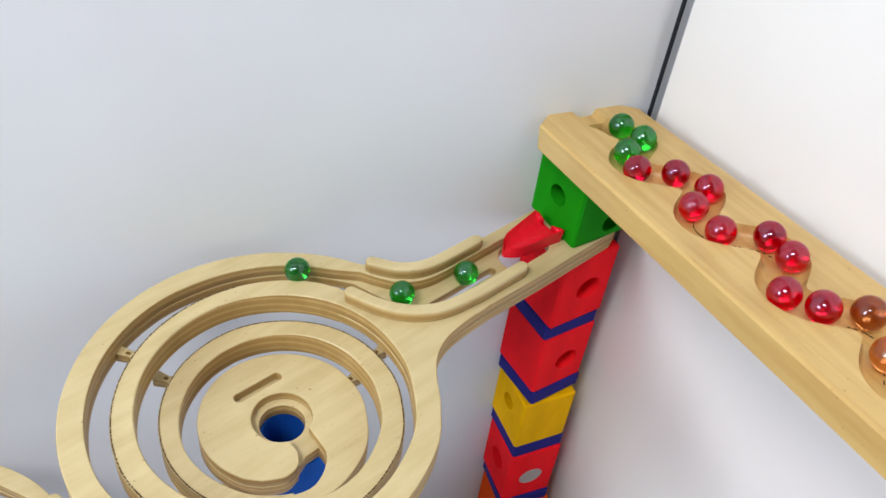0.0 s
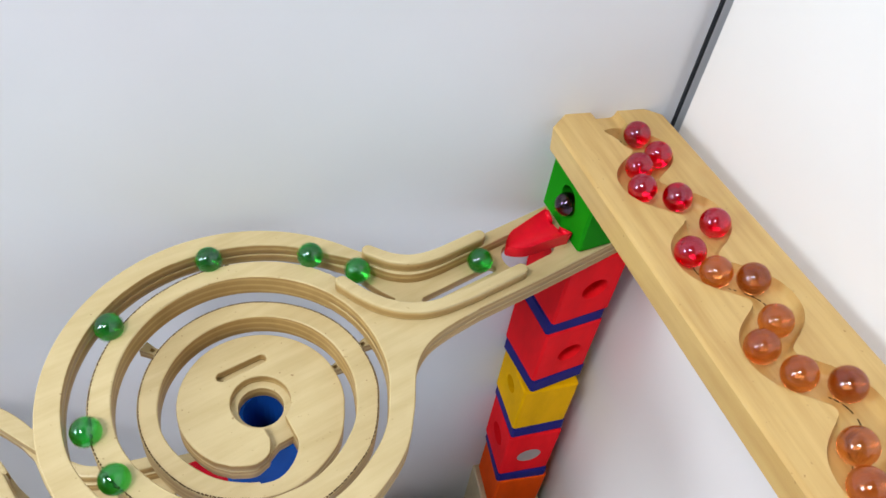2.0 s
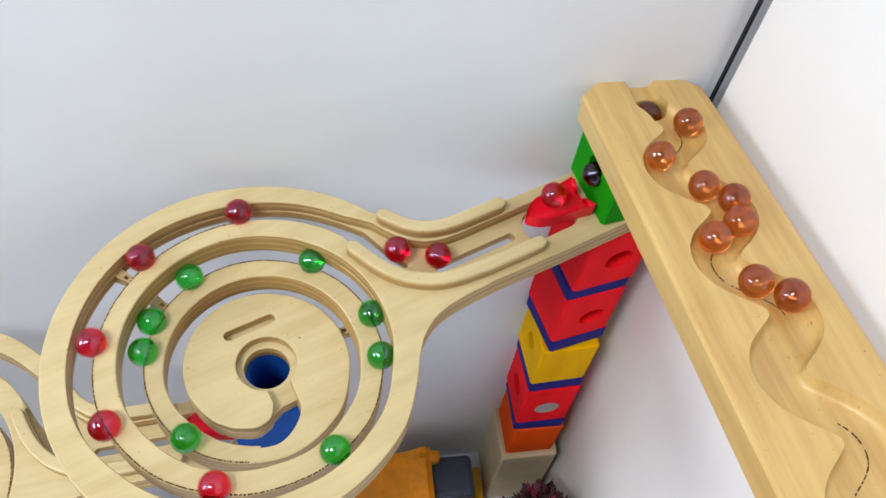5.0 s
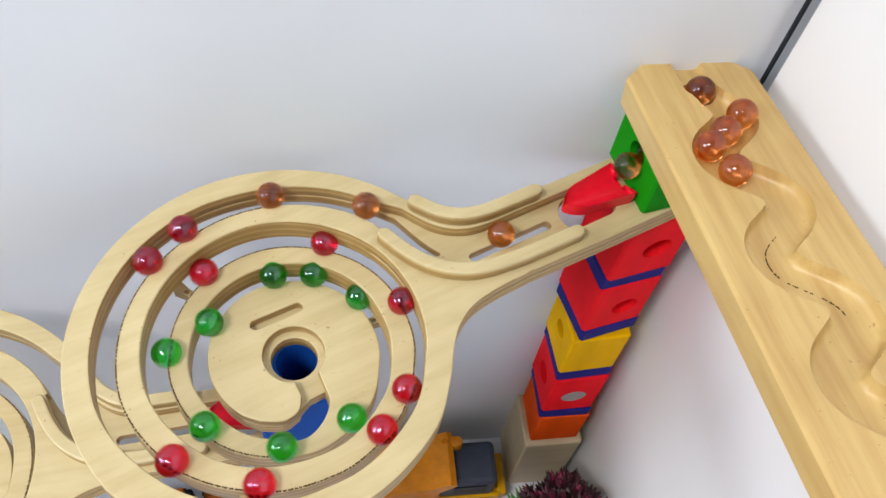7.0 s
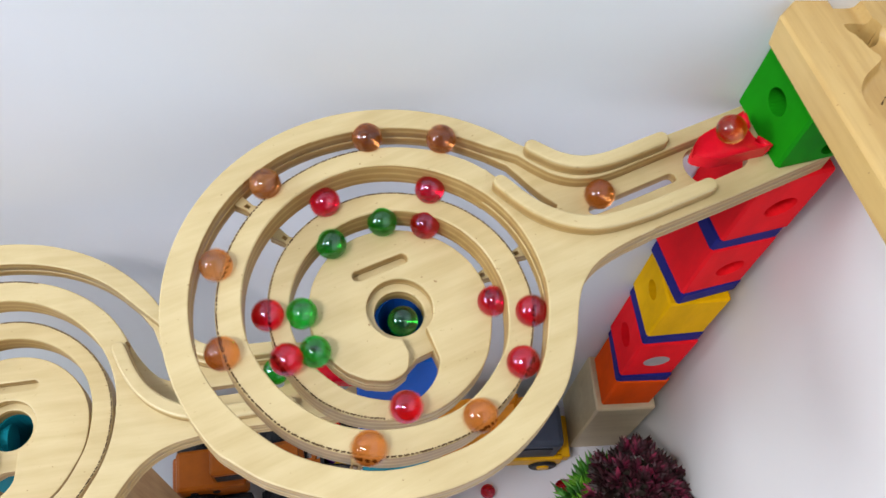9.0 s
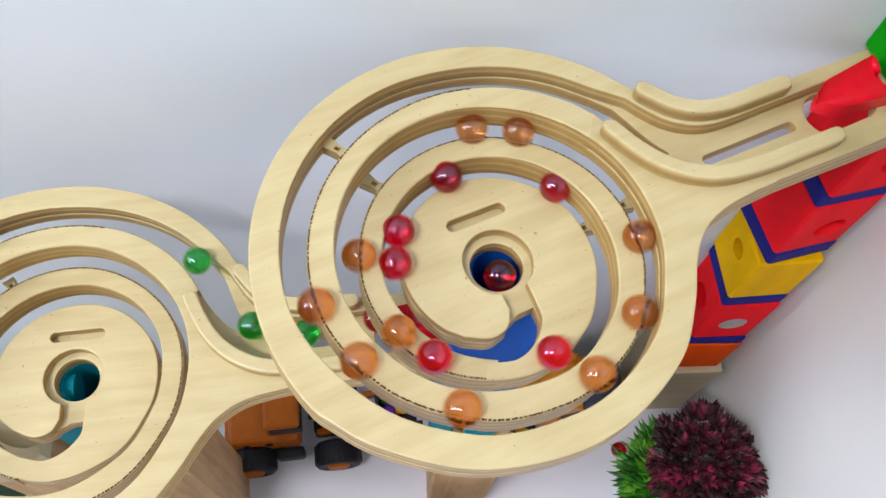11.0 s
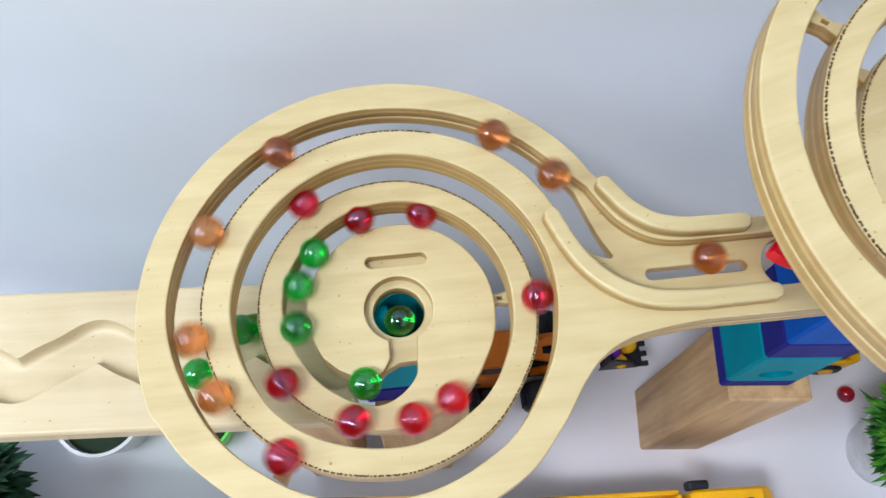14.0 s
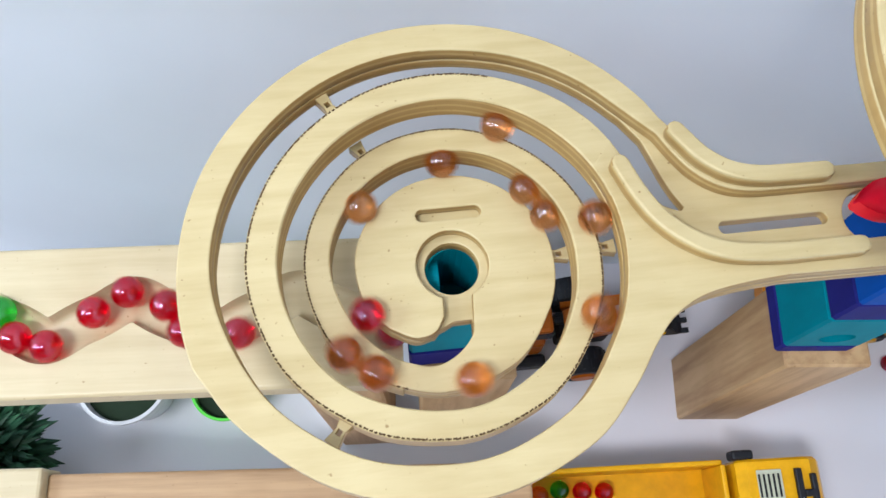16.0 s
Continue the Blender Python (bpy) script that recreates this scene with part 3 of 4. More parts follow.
# ---- block towers ----
def block(name, size, height, mat, label, m, holes=(), group="tower blocks", r=0.0095, category="block", bore=0.0):
    """A square wooden block with round holes; holes: (side 0..3, offset across, height, mat or None)."""
    h = size / 2
    bm = bmesh.new()
    bv = 0.0015
    for side in range(4):
        rot = Matrix.Rotation(math.pi / 2 * side, 4, "Z")
        mine = [x for x in holes if x[0] == side]
        x0, x1, z0, z1 = -h + bv, h - bv, bv, height - bv
        corners = [(x1, z1), (x0, z1), (x0, z0), (x1, z0)]
        cv = [bm.verts.new(rot @ Vector((x, -h, z))) for x, z in corners]
        if not mine:
            bm.faces.new(cv)
            continue
        _, off, zc, *_ = mine[0]
        n = 24
        ring = [bm.verts.new(rot @ Vector((off + r * math.cos(2 * math.pi * (i + 3) / n), -h, zc + r * math.sin(2 * math.pi * (i + 3) / n)))) for i in range(n)]
        deep = [bm.verts.new(rot @ Vector((off + r * math.cos(2 * math.pi * (i + 3) / n), -h + 0.016, zc + r * math.sin(2 * math.pi * (i + 3) / n)))) for i in range(n)]
        for c in range(4):
            a = c * 6
            for i in range(a, a + 6):
                bm.faces.new((cv[c] if i < a + 3 else cv[(c + 1) % 4], ring[i % n], ring[(i + 1) % n]))
            bm.faces.new((cv[c], ring[(a + 3) % n], cv[(c + 1) % 4]))
        for i in range(n):
            bm.faces.new((ring[i], deep[i], deep[(i + 1) % n], ring[(i + 1) % n]))
        bm.faces.new(deep)
    # bevelled corners, top and bottom
    def corner(sx, sy, z):
        return [Vector((sx * h, sy * (h - bv), z)), Vector((sx * (h - bv), sy * h, z))]
    for sx, sy in ((1, 1), (-1, 1), (-1, -1), (1, -1)):
        a0, b0 = corner(sx, sy, bv)
        a1, b1 = corner(sx, sy, height - bv)
        bm.faces.new([bm.verts.new(p) for p in (a0, b0, b1, a1)])
    for z, zi in ((0, bv), (height, height - bv)):
        inner = [bm.verts.new((sx * (h - bv), sy * (h - bv), z)) for sx, sy in ((1, 1), (-1, 1), (-1, -1), (1, -1))]
        if bore and z > 0:
            n = 24
            ring = [bm.verts.new((bore * math.cos(2 * math.pi * (i + 3) / n), bore * math.sin(2 * math.pi * (i + 3) / n), z)) for i in range(n)]
            deep = [bm.verts.new((v.co.x, v.co.y, z - height * 0.97)) for v in ring]
            for c in range(4):
                a = c * 6
                for i in range(a, a + 6):
                    bm.faces.new((inner[c if i < a + 3 else (c + 1) % 4], ring[i % n], ring[(i + 1) % n]))
                bm.faces.new((inner[c], ring[(a + 3) % n], inner[(c + 1) % 4]))
            for i in range(n):
                bm.faces.new((ring[i], deep[i], deep[(i + 1) % n], ring[(i + 1) % n]))
            bm.faces.new(deep)
        else:
            bm.faces.new(inner)
        outer = [Vector((sx * h, sy * (h - bv), zi)) for sx, sy in ((1, 1), (-1, 1), (-1, -1), (1, -1))]
        outb = [Vector((sx * (h - bv), sy * h, zi)) for sx, sy in ((1, 1), (-1, 1), (-1, -1), (1, -1))]
        for i in range(4):
            bm.faces.new((inner[i], bm.verts.new(outer[i]), bm.verts.new(outb[i])))
        bm.faces.new((inner[0], inner[1], bm.verts.new(outb[1]), bm.verts.new(outb[0])))
        bm.faces.new((inner[1], inner[2], bm.verts.new(outer[2]), bm.verts.new(outer[1])))
        bm.faces.new((inner[2], inner[3], bm.verts.new(outb[3]), bm.verts.new(outb[2])))
        bm.faces.new((inner[3], inner[0], bm.verts.new(outer[0]), bm.verts.new(outer[3])))
    bmesh.ops.remove_doubles(bm, verts=bm.verts, dist=1e-5)
    ob = part(name, bm, mat)
    ob.matrix_world = m
    tagged(ob, label, category, group)
    for hspec in holes:
        if len(hspec) > 3:
            rot = Matrix.Rotation(math.pi / 2 * hspec[0], 4, "Z")
            bm = bmesh.new()
            cyl_into(bm, r, r, 0.002, rot @ Matrix.Translation((hspec[1], -h + 0.0012, hspec[2])) @ Matrix.Rotation(math.pi / 2, 4, "X"), 28)
            part("plug", bm, hspec[3], ob, "round grey plug in the side")
    return ob


TA = (0.1175, 0.3975)
TA_TURN = 31
B = 0.0445


def at_tower(z, twist=0.0, dx=0.0, dy=0.0):
    """The lower blocks stand a little twisted and off the tower's middle."""
    return pose(TA[0] + dx, TA[1] + dy, z, 0, 0, TA_TURN + twist)


# sides of a block: 0 faces the camera's right side of the corner, 3 the left
block("block", B, 0.0605, GREEN, "green painted wooden block with round holes", at_tower(0.5035), ((0, 0.006, 0.012), (3, 0.0, 0.027)), bore=0.0105, r=0.0072)
block("block", B, 0.0620, RED, "red painted wooden block with round holes", at_tower(0.4270), ((0, 0.003, 0.030),))
block("spacer", B, 0.0140, NAVY, "thin navy blue square spacer block", at_tower(0.4130, -1, -0.001, 0.001), category="spacer")
block("block", B, 0.0600, RED, "red painted wooden block with round holes", at_tower(0.3530, 0, 0.0, 0.001), ((0, 0.003, 0.027),))
block("spacer", B, 0.0150, NAVY, "thin navy blue square spacer block", at_tower(0.3380, 1, 0.001, 0.001), category="spacer")
block("block", B, 0.0570, YELLOW, "yellow painted wooden block with a round hole", at_tower(0.2810, -9, 0.002, -0.002), ((3, 0.0, 0.035),), r=0.0075)
block("spacer", B, 0.0145, NAVY, "thin navy blue square spacer block", at_tower(0.2665, -9, 0.003, -0.002), category="spacer")
block("block", B, 0.0670, RED, "red painted wooden block with a grey plug", at_tower(0.1995, -11, 0.004, -0.003), ((3, 0.0, 0.035), (0, 0.0, 0.030, GREY)), r=0.0105)
block("spacer", B, 0.0135, NAVY, "thin navy blue square spacer block", at_tower(0.1860, -13, 0.005, -0.004), category="spacer")
block("block", B, 0.0600, ORANGE, "orange painted wooden block", at_tower(0.1260, -12, 0.007, -0.004))
block("base_block", 0.054, 0.1260, BIRCH_RAIL, "tall plain wooden base block", at_tower(0.0, -12, 0.007, -0.004), category="block")

TB_TURN = 18.4


def at_tower_b(z):
    return pose(-0.0500, 0.2490, z, 0, 0, TB_TURN)


block("base_block", 0.052, 0.2270, OAK, "tall plain wooden base block with marked grain", pose(-0.039, 0.247, 0, 0, 0, TB_TURN))
block("spacer", B, 0.0140, NAVY, "thin navy blue square spacer block", at_tower_b(0.2270), category="spacer")
block("block", B, 0.0600, TEAL, "teal painted wooden block with a round hole", at_tower_b(0.2410), ((0, 0.0, 0.02),))
block("spacer", B, 0.0290, NAVY, "navy blue square spacer block", at_tower_b(0.3010), category="spacer")
block("block", B, 0.0565, BLUE, "bright blue painted wooden block", at_tower_b(0.3300))
block("block", B, 0.0700, BLUE, "bright blue painted wooden block with a deep bore", pose(-0.0505, 0.2500, 0.4014, 0, 0, TB_TURN), bore=0.0108)


# ---- red slides ----
def slide(sp):
    """The red ramp that leads a marble from the block on to the arm."""
    root = thing("ramp", sp.m, "bright red plastic marble ramp with a rounded tip", "ramp", "ramps")
    bm = bmesh.new()
    secs = []
    for i in range(15):
        k = i / 14
        x = 0.1635 + sp.reach + k * 0.0365
        w = 0.0066 * math.sqrt(min(1.0, k * 4 + 0.02)) + 0.0052 * k
        z = 0.0035 + 0.0050 * k
        dip = 0.0020 + 0.0025 * k
        y0 = 0.0045 - 0.0025 * k
        ring = []
        for j in range(9):
            v = -1 + j / 4
            ring.append((x, y0 + v * w, z - dip * (1 - v * v) + 0.002 * abs(v) ** 3))
        for j in range(9):
            v = 1 - j / 4
            ring.append((x, y0 + v * w * 0.92, z - dip - 0.0040))
        secs.append(ring)
    strip_into(bm, secs)
    body = smooth(part("chute", bm, RED_PLASTIC, root), 50)
    for sgn in (-1, 1):
        bm = bmesh.new()
        x = sp.reach
        flat_into(bm, [[(0.1985 + x, 0.002 + sgn * 0.0030), (0.1985 + x, 0.002 + sgn * 0.0116), (0.2020 + x, 0.002 + sgn * 0.0112), (0.2012 + x, 0.002 + sgn * 0.0085)]], 0.0035, 0.0092, 0.0008)
        part("prong", bm, RED_PLASTIC, root)
    return root


slide(S1)
slide(S2)


# ---- support under the lower spiral and rail ----
block("base_block", 0.052, 0.2715, OAK, "tall plain wooden base block", pose(-0.2400, 0.1640, 0, 0, 0, 22))
block("spacer", B, 0.0298, NAVY, "navy blue square spacer block", pose(-0.2508, 0.1668, 0.2716, 0, 0, 24), category="spacer")
block("block", B, 0.0560, TEAL, "teal painted wooden block with a deep bore", pose(-0.2506, 0.1675, 0.3015, 0, 0, 24), ((3, 0.0, 0.045),), bore=0.0112)
block("base_block", 0.044, 0.3300, OAK, "tall plain wooden block under the rail", RAIL2 @ pose(0.062, 0.0, -0.345), category="block")


def beam(m, length, half, thick, mat, label):
    bm = bmesh.new()
    box_into(bm, 0, length, -half, half, -thick, 0, 0.002)
    root = part("wooden_beam", bm, mat)
    root.matrix_world = m
    return tagged(root, label, "beam")


beam(pose(-0.168, 0.091, 0.176, 0, 0, 199.5), 0.297, 0.0330, 0.030, OAK_LONG, "brown wooden beam with long straight grain, lying low")
beam(pose(-0.449, -0.005, 0.185, 0, 0, 199.5), 0.18, 0.0330, 0.030, BIRCH_RAIL, "pale wooden beam end with clean edges")
block("base_block", 0.05, 0.1455, OAK, "short plain wooden base block", pose(-0.24, 0.063, 0, 0, 0, 20))
block("base_block", 0.05, 0.1545, OAK, "short plain wooden base block", pose(-0.50, -0.022, 0, 0, 0, 20))


# ---- toys on the floor ----
def wheel_into(root, x, y, r, w, tyre, hub):
    bm = bmesh.new()
    secs = []
    for k, v in ((0.45, -0.42), (0.74, -0.5), (0.90, -0.47), (0.98, -0.34), (1.0, -0.15), (1.0, 0.15), (0.98, 0.34), (0.90, 0.47), (0.74, 0.5), (0.45, 0.42)):
        secs.append([(x + r * k * math.cos(2 * math.pi * i / 30), y + w * v, r + r * k * math.sin(2 * math.pi * i / 30)) for i in range(30)])
    strip_into(bm, secs)
    for k in range(18):
        for sgn in (-1, 1):
            box_into(bm, -0.0011, 0.0011, min(0, sgn * w * 0.36), max(0, sgn * w * 0.36), r - 0.0008, r + 0.0004, 0, pose(x, y, r) @ Matrix.Rotation(2 * math.pi * (k + 0.25 * sgn) / 18, 4, "Y"))
    t = part("wheel", bm, tyre, root, "chunky black rubber wheel")
    bm = bmesh.new()
    for sgn in (-1, 1):
        cyl_into(bm, r * 0.5, r * 0.42, 0.002, pose(x, y + sgn * w / 2, r, -90 * sgn, 0, 0), 20)
    part("rim", bm, hub, t, "coloured wheel rim")


def loader():
    root = thing("toy_wheel_loader", pose(-0.1776, 0.2490, 0.0, 0, 0, 23.5), "orange toy wheel loader with black wheels and a raised bucket", "toy vehicle")
    bm = bmesh.new()
    box_into(bm, -0.075, -0.012, -0.019, 0.019, 0.022, 0.058, 0.004)
    box_into(bm, -0.080, -0.066, -0.017, 0.017, 0.018, 0.046, 0.003)
    part("engine_body", bm, TOY_ORANGE, root)
    for y in (-0.0195, 0.0195):
        bm = bmesh.new()
        for x in (-0.060, -0.040):
            cyl_into(bm, 0.0035, 0.0035, 0.0012, pose(x, y, 0.045, 90, 0, 0), 14)
        part("vent", bm, TOY_BLACK, root)
    bm = bmesh.new()
    box_into(bm, -0.040, -0.009, -0.015, 0.015, 0.056, 0.086, 0.003)
    part("cab", bm, TOY_ORANGE, root)
    bm = bmesh.new()
    box_into(bm, -0.037, -0.0080, -0.0155, 0.0155, 0.063, 0.080, 0.001)
    part("window", bm, TOY_BLACK, root, "dark cab window")
    bm = bmesh.new()
    box_into(bm, 0.000, 0.044, -0.012, 0.012, 0.016, 0.040, 0.003)
    part("front_frame", bm, TOY_BLACK, root)
    for y in (-0.014, 0.014):
        bm = bmesh.new()
        tmp = bmesh.new()
        flat_into(tmp, [[(0.0, 0.0), (0.03, 0.012), (0.072, 0.030), (0.076, 0.024), (0.035, 0.003), (0.002, -0.008)]], -0.0025, 0.0025, 0.0004)
        merge(bm, tmp, pose(0.004, y, 0.052, 0, 0, -3.2 if y > 0 else 3.2) @ pose(0, 0, 0, 90, 0, 0))
        part("lift_arm", bm, TOY_ORANGE, root)
    bm = bmesh.new()
    for y in (-0.007, 0.007):
        box_into(bm, 0.028, 0.046, y - 0.002, y + 0.002, 0.054, 0.060, 0.0006, None)
    box_into(bm, 0.036, 0.042, -0.012, 0.012, 0.058, 0.064, 0.001)
    part("cross_bar", bm, TOY_ORANGE, root)
    bm = bmesh.new()
    tmp = bmesh.new()
    flat_into(tmp, [[(0.010, -0.006), (0.030, -0.011), (0.058, -0.010), (0.062, -0.004), (0.062, 0.004), (0.058, 0.010), (0.030, 0.011), (0.010, 0.006)],
                    [(0.044, -0.006), (0.056, -0.006), (0.056, 0.006), (0.044, 0.006)], [(0.022, -0.003), (0.034, -0.004), (0.034, 0.004), (0.022, 0.003)]], 0.060, 0.064, 0.0006)
    merge(bm, tmp, pose(0, 0, 0, 0, -6, 0))
    part("tilt_link", bm, TOY_ORANGE, root)
    bm = bmesh.new()
    cyl_into(bm, 0.0032, 0.0032, 0.030, pose(0.012, 0.0, 0.057, 0, 84, 0), 16, 0.0006)
    part("lift_cylinder", bm, TOY_BLACK, root, "black hydraulic cylinder")
    bm = bmesh.new()
    box_into(bm, -0.078, -0.030, -0.0215, 0.0215, 0.012, 0.024, 0.003)
    part("rear_frame", bm, TOY_BLACK, root)
    for y in (-0.0245, 0.0245):
        bm = bmesh.new()
        box_into(bm, -0.036, -0.010, y - 0.005, y + 0.005, 0.012, 0.030, 0.003)
        part("step", bm, TOY_BLACK, root, "black side step")
    bk = bmesh.new()
    secs = []
    for y in (-0.033, 0.033):
        secs.append([(0.112, y, 0.070), (0.108, y, 0.068), (0.084, y, 0.068), (0.076, y, 0.076), (0.076, y, 0.102), (0.079, y, 0.102), (0.079, y, 0.078), (0.086, y, 0.0715), (0.108, y, 0.0715)])
    strip_into(bk, secs)
    for y in (-0.034, 0.032):
        tmp = bmesh.new()
        flat_into(tmp, [[(0.076, 0.069), (0.108, 0.069), (0.096, 0.092), (0.078, 0.102)]], 0, 0.002, 0.0003)
        merge(bk, tmp, pose(0, y + 0.002, 0, 90, 0, 0))
    for k in range(7):
        box_into(bk, 0.106, 0.117, -0.033 + k * 0.0105, -0.028 + k * 0.0105, 0.0675, 0.0705)
    bmesh.ops.scale(bk, vec=(1, 0.78, 1), verts=bk.verts)
    bmesh.ops.translate(bk, vec=(-0.018, 0.004, 0), verts=bk.verts)
    part("bucket", bk, TOY_BLACK, root, "black toothed bucket")
    for x, y, w in ((-0.058, 0.029, 0.022), (-0.058, -0.029, 0.022), (0.020, 0.030, 0.023), (0.020, -0.030, 0.023)):
        wheel_into(root, x, y, 0.0215, w, TOY_BLACK, TOY_ORANGE)
    m = root.matrix_world
    for (x, y, z, r), mat, name in (((0.090, 0.014, 0.080, 0.0072), BALL_RED, "red"), ((0.100, 0.005, 0.0795, 0.0070), BALL_DARKRED, "dark red"), ((0.087, -0.001, 0.080, 0.0070), BALL_GREEN, "green"),
                                    ((0.100, -0.012, 0.0795, 0.0075), BALL_YELLOW, "yellow"), ((0.087, -0.018, 0.080, 0.0070), BALL_PURPLE, "purple"), ((0.092, -0.0290, 0.079, 0.0058), BALL_YELLOW, "orange"),
                                    ((0.092, 0.028, 0.080, 0.0070), BALL_BLUE, "blue")):
        bm = bmesh.new()
        bmesh.ops.create_uvsphere(bm, u_segments=24, v_segments=16, radius=r)
        ob = smooth(part("toy_ball", bm, mat), 180)
        ob.matrix_world = Matrix.Translation(m @ Vector((x - 0.018, y * 0.78 + 0.004, z)))
        tagged(ob, "small glossy " + name + " ball lying in the loader bucket", "ball", "balls in the bucket")


def dump_truck():
    root = thing("toy_dump_truck", pose(0.043, 0.343, 0.0, 0, 0, 18), "orange and yellow toy dump truck with a dark blue front", "toy vehicle")
    bm = bmesh.new()
    box_into(bm, -0.060, 0.052, -0.018, 0.018, 0.012, 0.028, 0.003)
    part("chassis", bm, TOY_YELLOW, root)
    bm = bmesh.new()
    secs = []
    for y, k in ((-0.026, 1.0), (-0.024, 1.0), (0.024, 1.0), (0.026, 1.0)):
        secs.append([(-0.070, y, 0.040), (-0.058, y, 0.032), (-0.018, y, 0.030), (-0.012, y, 0.066), (0.004, y, 0.086), (-0.002, y, 0.092), (-0.020, y, 0.080), (-0.045, y, 0.076), (-0.072, y, 0.062)])
    strip_into(bm, secs)
    part("dump_body", bm, TOY_ORANGE2, root, "orange tipping body")
    bm = bmesh.new()
    box_into(bm, -0.010, 0.046, -0.021, 0.021, 0.028, 0.074, 0.005)
    part("cab", bm, TOY_SLATE, root, "dark slate blue cab")
    bm = bmesh.new()
    box_into(bm, -0.014, 0.014, 0.012, 0.024, 0.070, 0.088, 0.005)
    box_into(bm, -0.017, -0.009, -0.022, 0.022, 0.028, 0.080, 0.003)
    part("roll_bar", bm, TOY_ORANGE2, root, "orange bar behind the cab")
    bm = bmesh.new()
    cyl_into(bm, 0.0035, 0.0028, 0.016, pose(-0.004, 0.018, 0.094), 18, 0.0008)
    part("beacon", bm, TOY_ORANGE2, root)
    bm = bmesh.new()
    box_into(bm, 0.050, 0.060, -0.021, 0.021, 0.014, 0.030, 0.002)
    box_into(bm, -0.008, 0.052, -0.0240, -0.0195, 0.014, 0.034, 0.002)
    part("bumper", bm, TOY_YELLOW, root)
    bm = bmesh.new()
    box_into(bm, 0.004, 0.036, -0.0222, -0.0212, 0.044, 0.064, 0)
    part("window", bm, TOY_BLACK, root, "dark cab window")
    for x in (-0.042, 0.034):
        for y in (-0.022, 0.022):
            wheel_into(root, x, y, 0.0135, 0.010, TOY_BLACK, TOY_YELLOW)


def yellow_truck():
    root = thing("toy_truck", pose(-0.075, 0.125, 0.0, 0, 0, 21), "bright yellow toy truck with marbles in its long bed", "toy vehicle")
    bm = bmesh.new()
    box_into(bm, -0.095, 0.125, -0.030, 0.030, 0.018, 0.034, 0.003)
    part("chassis", bm, TOY_BLACK, root)
    for name, x0, x1, y0, y1, z0, z1 in (("bed_floor", -0.095, 0.055, -0.036, 0.036, 0.034, 0.040), ("bed_side", -0.095, 0.055, 0.032, 0.036, 0.040, 0.080), ("bed_side", -0.095, 0.055, -0.036, -0.032, 0.040, 0.080),
                                         ("tailgate", -0.0955, -0.0915, -0.032, 0.032, 0.040, 0.080), ("bed_front", 0.051, 0.055, -0.032, 0.032, 0.040, 0.086)):
        bm = bmesh.new()
        box_into(bm, x0, x1, y0, y1, z0, z1, 0.0012)
        part(name, bm, TOY_YELLOW, root)
    bm = bmesh.new()
    secs = []
    for y in (-0.034, -0.032, 0.032, 0.034):
        k = 0.0025 if abs(y) > 0.033 else 0
        secs.append([(0.060 + k, y, 0.034), (0.134 - k, y, 0.034), (0.134 - k, y, 0.062), (0.120 - k, y, 0.090), (0.112 - k, y, 0.097 - k), (0.066 + k, y, 0.097 - k), (0.060 + k, y, 0.090)])
    strip_into(bm, secs)
    part("cab", bm, TOY_YELLOW, root)
    bm = bmesh.new()
    box_into(bm, 0.072, 0.090, 0.004, 0.026, 0.0968, 0.0985, 0.0005)
    part("roof_window", bm, TOY_PANE, root, "pale pane set in the cab roof")
    bm = bmesh.new()
    for k in range(5):
        box_into(bm, 0.0725 + k * 0.0035, 0.0738 + k * 0.0035, 0.007, 0.023, 0.0984, 0.0992)
    part("roof_grille", bm, TOY_BLACK, root)
    bm = bmesh.new()
    box_into(bm, 0.099, 0.104, -0.010, 0.026, 0.0968, 0.101, 0.001)
    box_into(bm, 0.104, 0.112, 0.006, 0.011, 0.0968, 0.101, 0.001)
    box_into(bm, 0.110, 0.114, -0.004, 0.022, 0.094, 0.101, 0.001)
    part("roof_rack", bm, TOY_BLACK, root)
    bm = bmesh.new()
    box_into(bm, 0.058, 0.074, 0.034, 0.041, 0.080, 0.094, 0.002)
    part("mirror", bm, TOY_BLACK, root)
    for x in (-0.070, -0.030, 0.095):
        for y in (-0.030, 0.030):
            wheel_into(root, x, y, 0.0165, 0.012, TOY_BLACK, TOY_YELLOW)
    m = root.matrix_world
    for x, y, k in ((-0.078, 0.019, "o"), (-0.062, 0.022, "g"), (-0.045, 0.020, "r"), (-0.028, 0.019, "r"), (-0.070, 0.002, "r"), (-0.053, 0.003, "o"), (-0.036, 0.002, "g"), (-0.085, 0.003, "g")):
        ob = marble(k)
        ob.matrix_world = Matrix.Translation(m @ Vector((x, y, 0.0475)))
        ob["group"] = "marbles in the truck bed"


def leaf_into(bm, base, tip, w):
    """A pointed leaf with a raised middle."""
    d = tip - base
    side = d.cross(Vector((0, 0, 1)))
    if side.length < 1e-6:
        side = Vector((1, 0, 0))
    side = side.normalized() * w
    up = side.cross(d).normalized() * w * 0.35
    mid = base + d * 0.5
    v = [bm.verts.new(p) for p in (base, mid + side, tip, mid - side, mid + up)]
    for a, b, c in ((0, 1, 4), (1, 2, 4), (2, 3, 4), (3, 0, 4)):
        bm.faces.new((v[a], v[b], v[c]))
    bm.faces.new((v[0], v[3], v[2], v[1]))


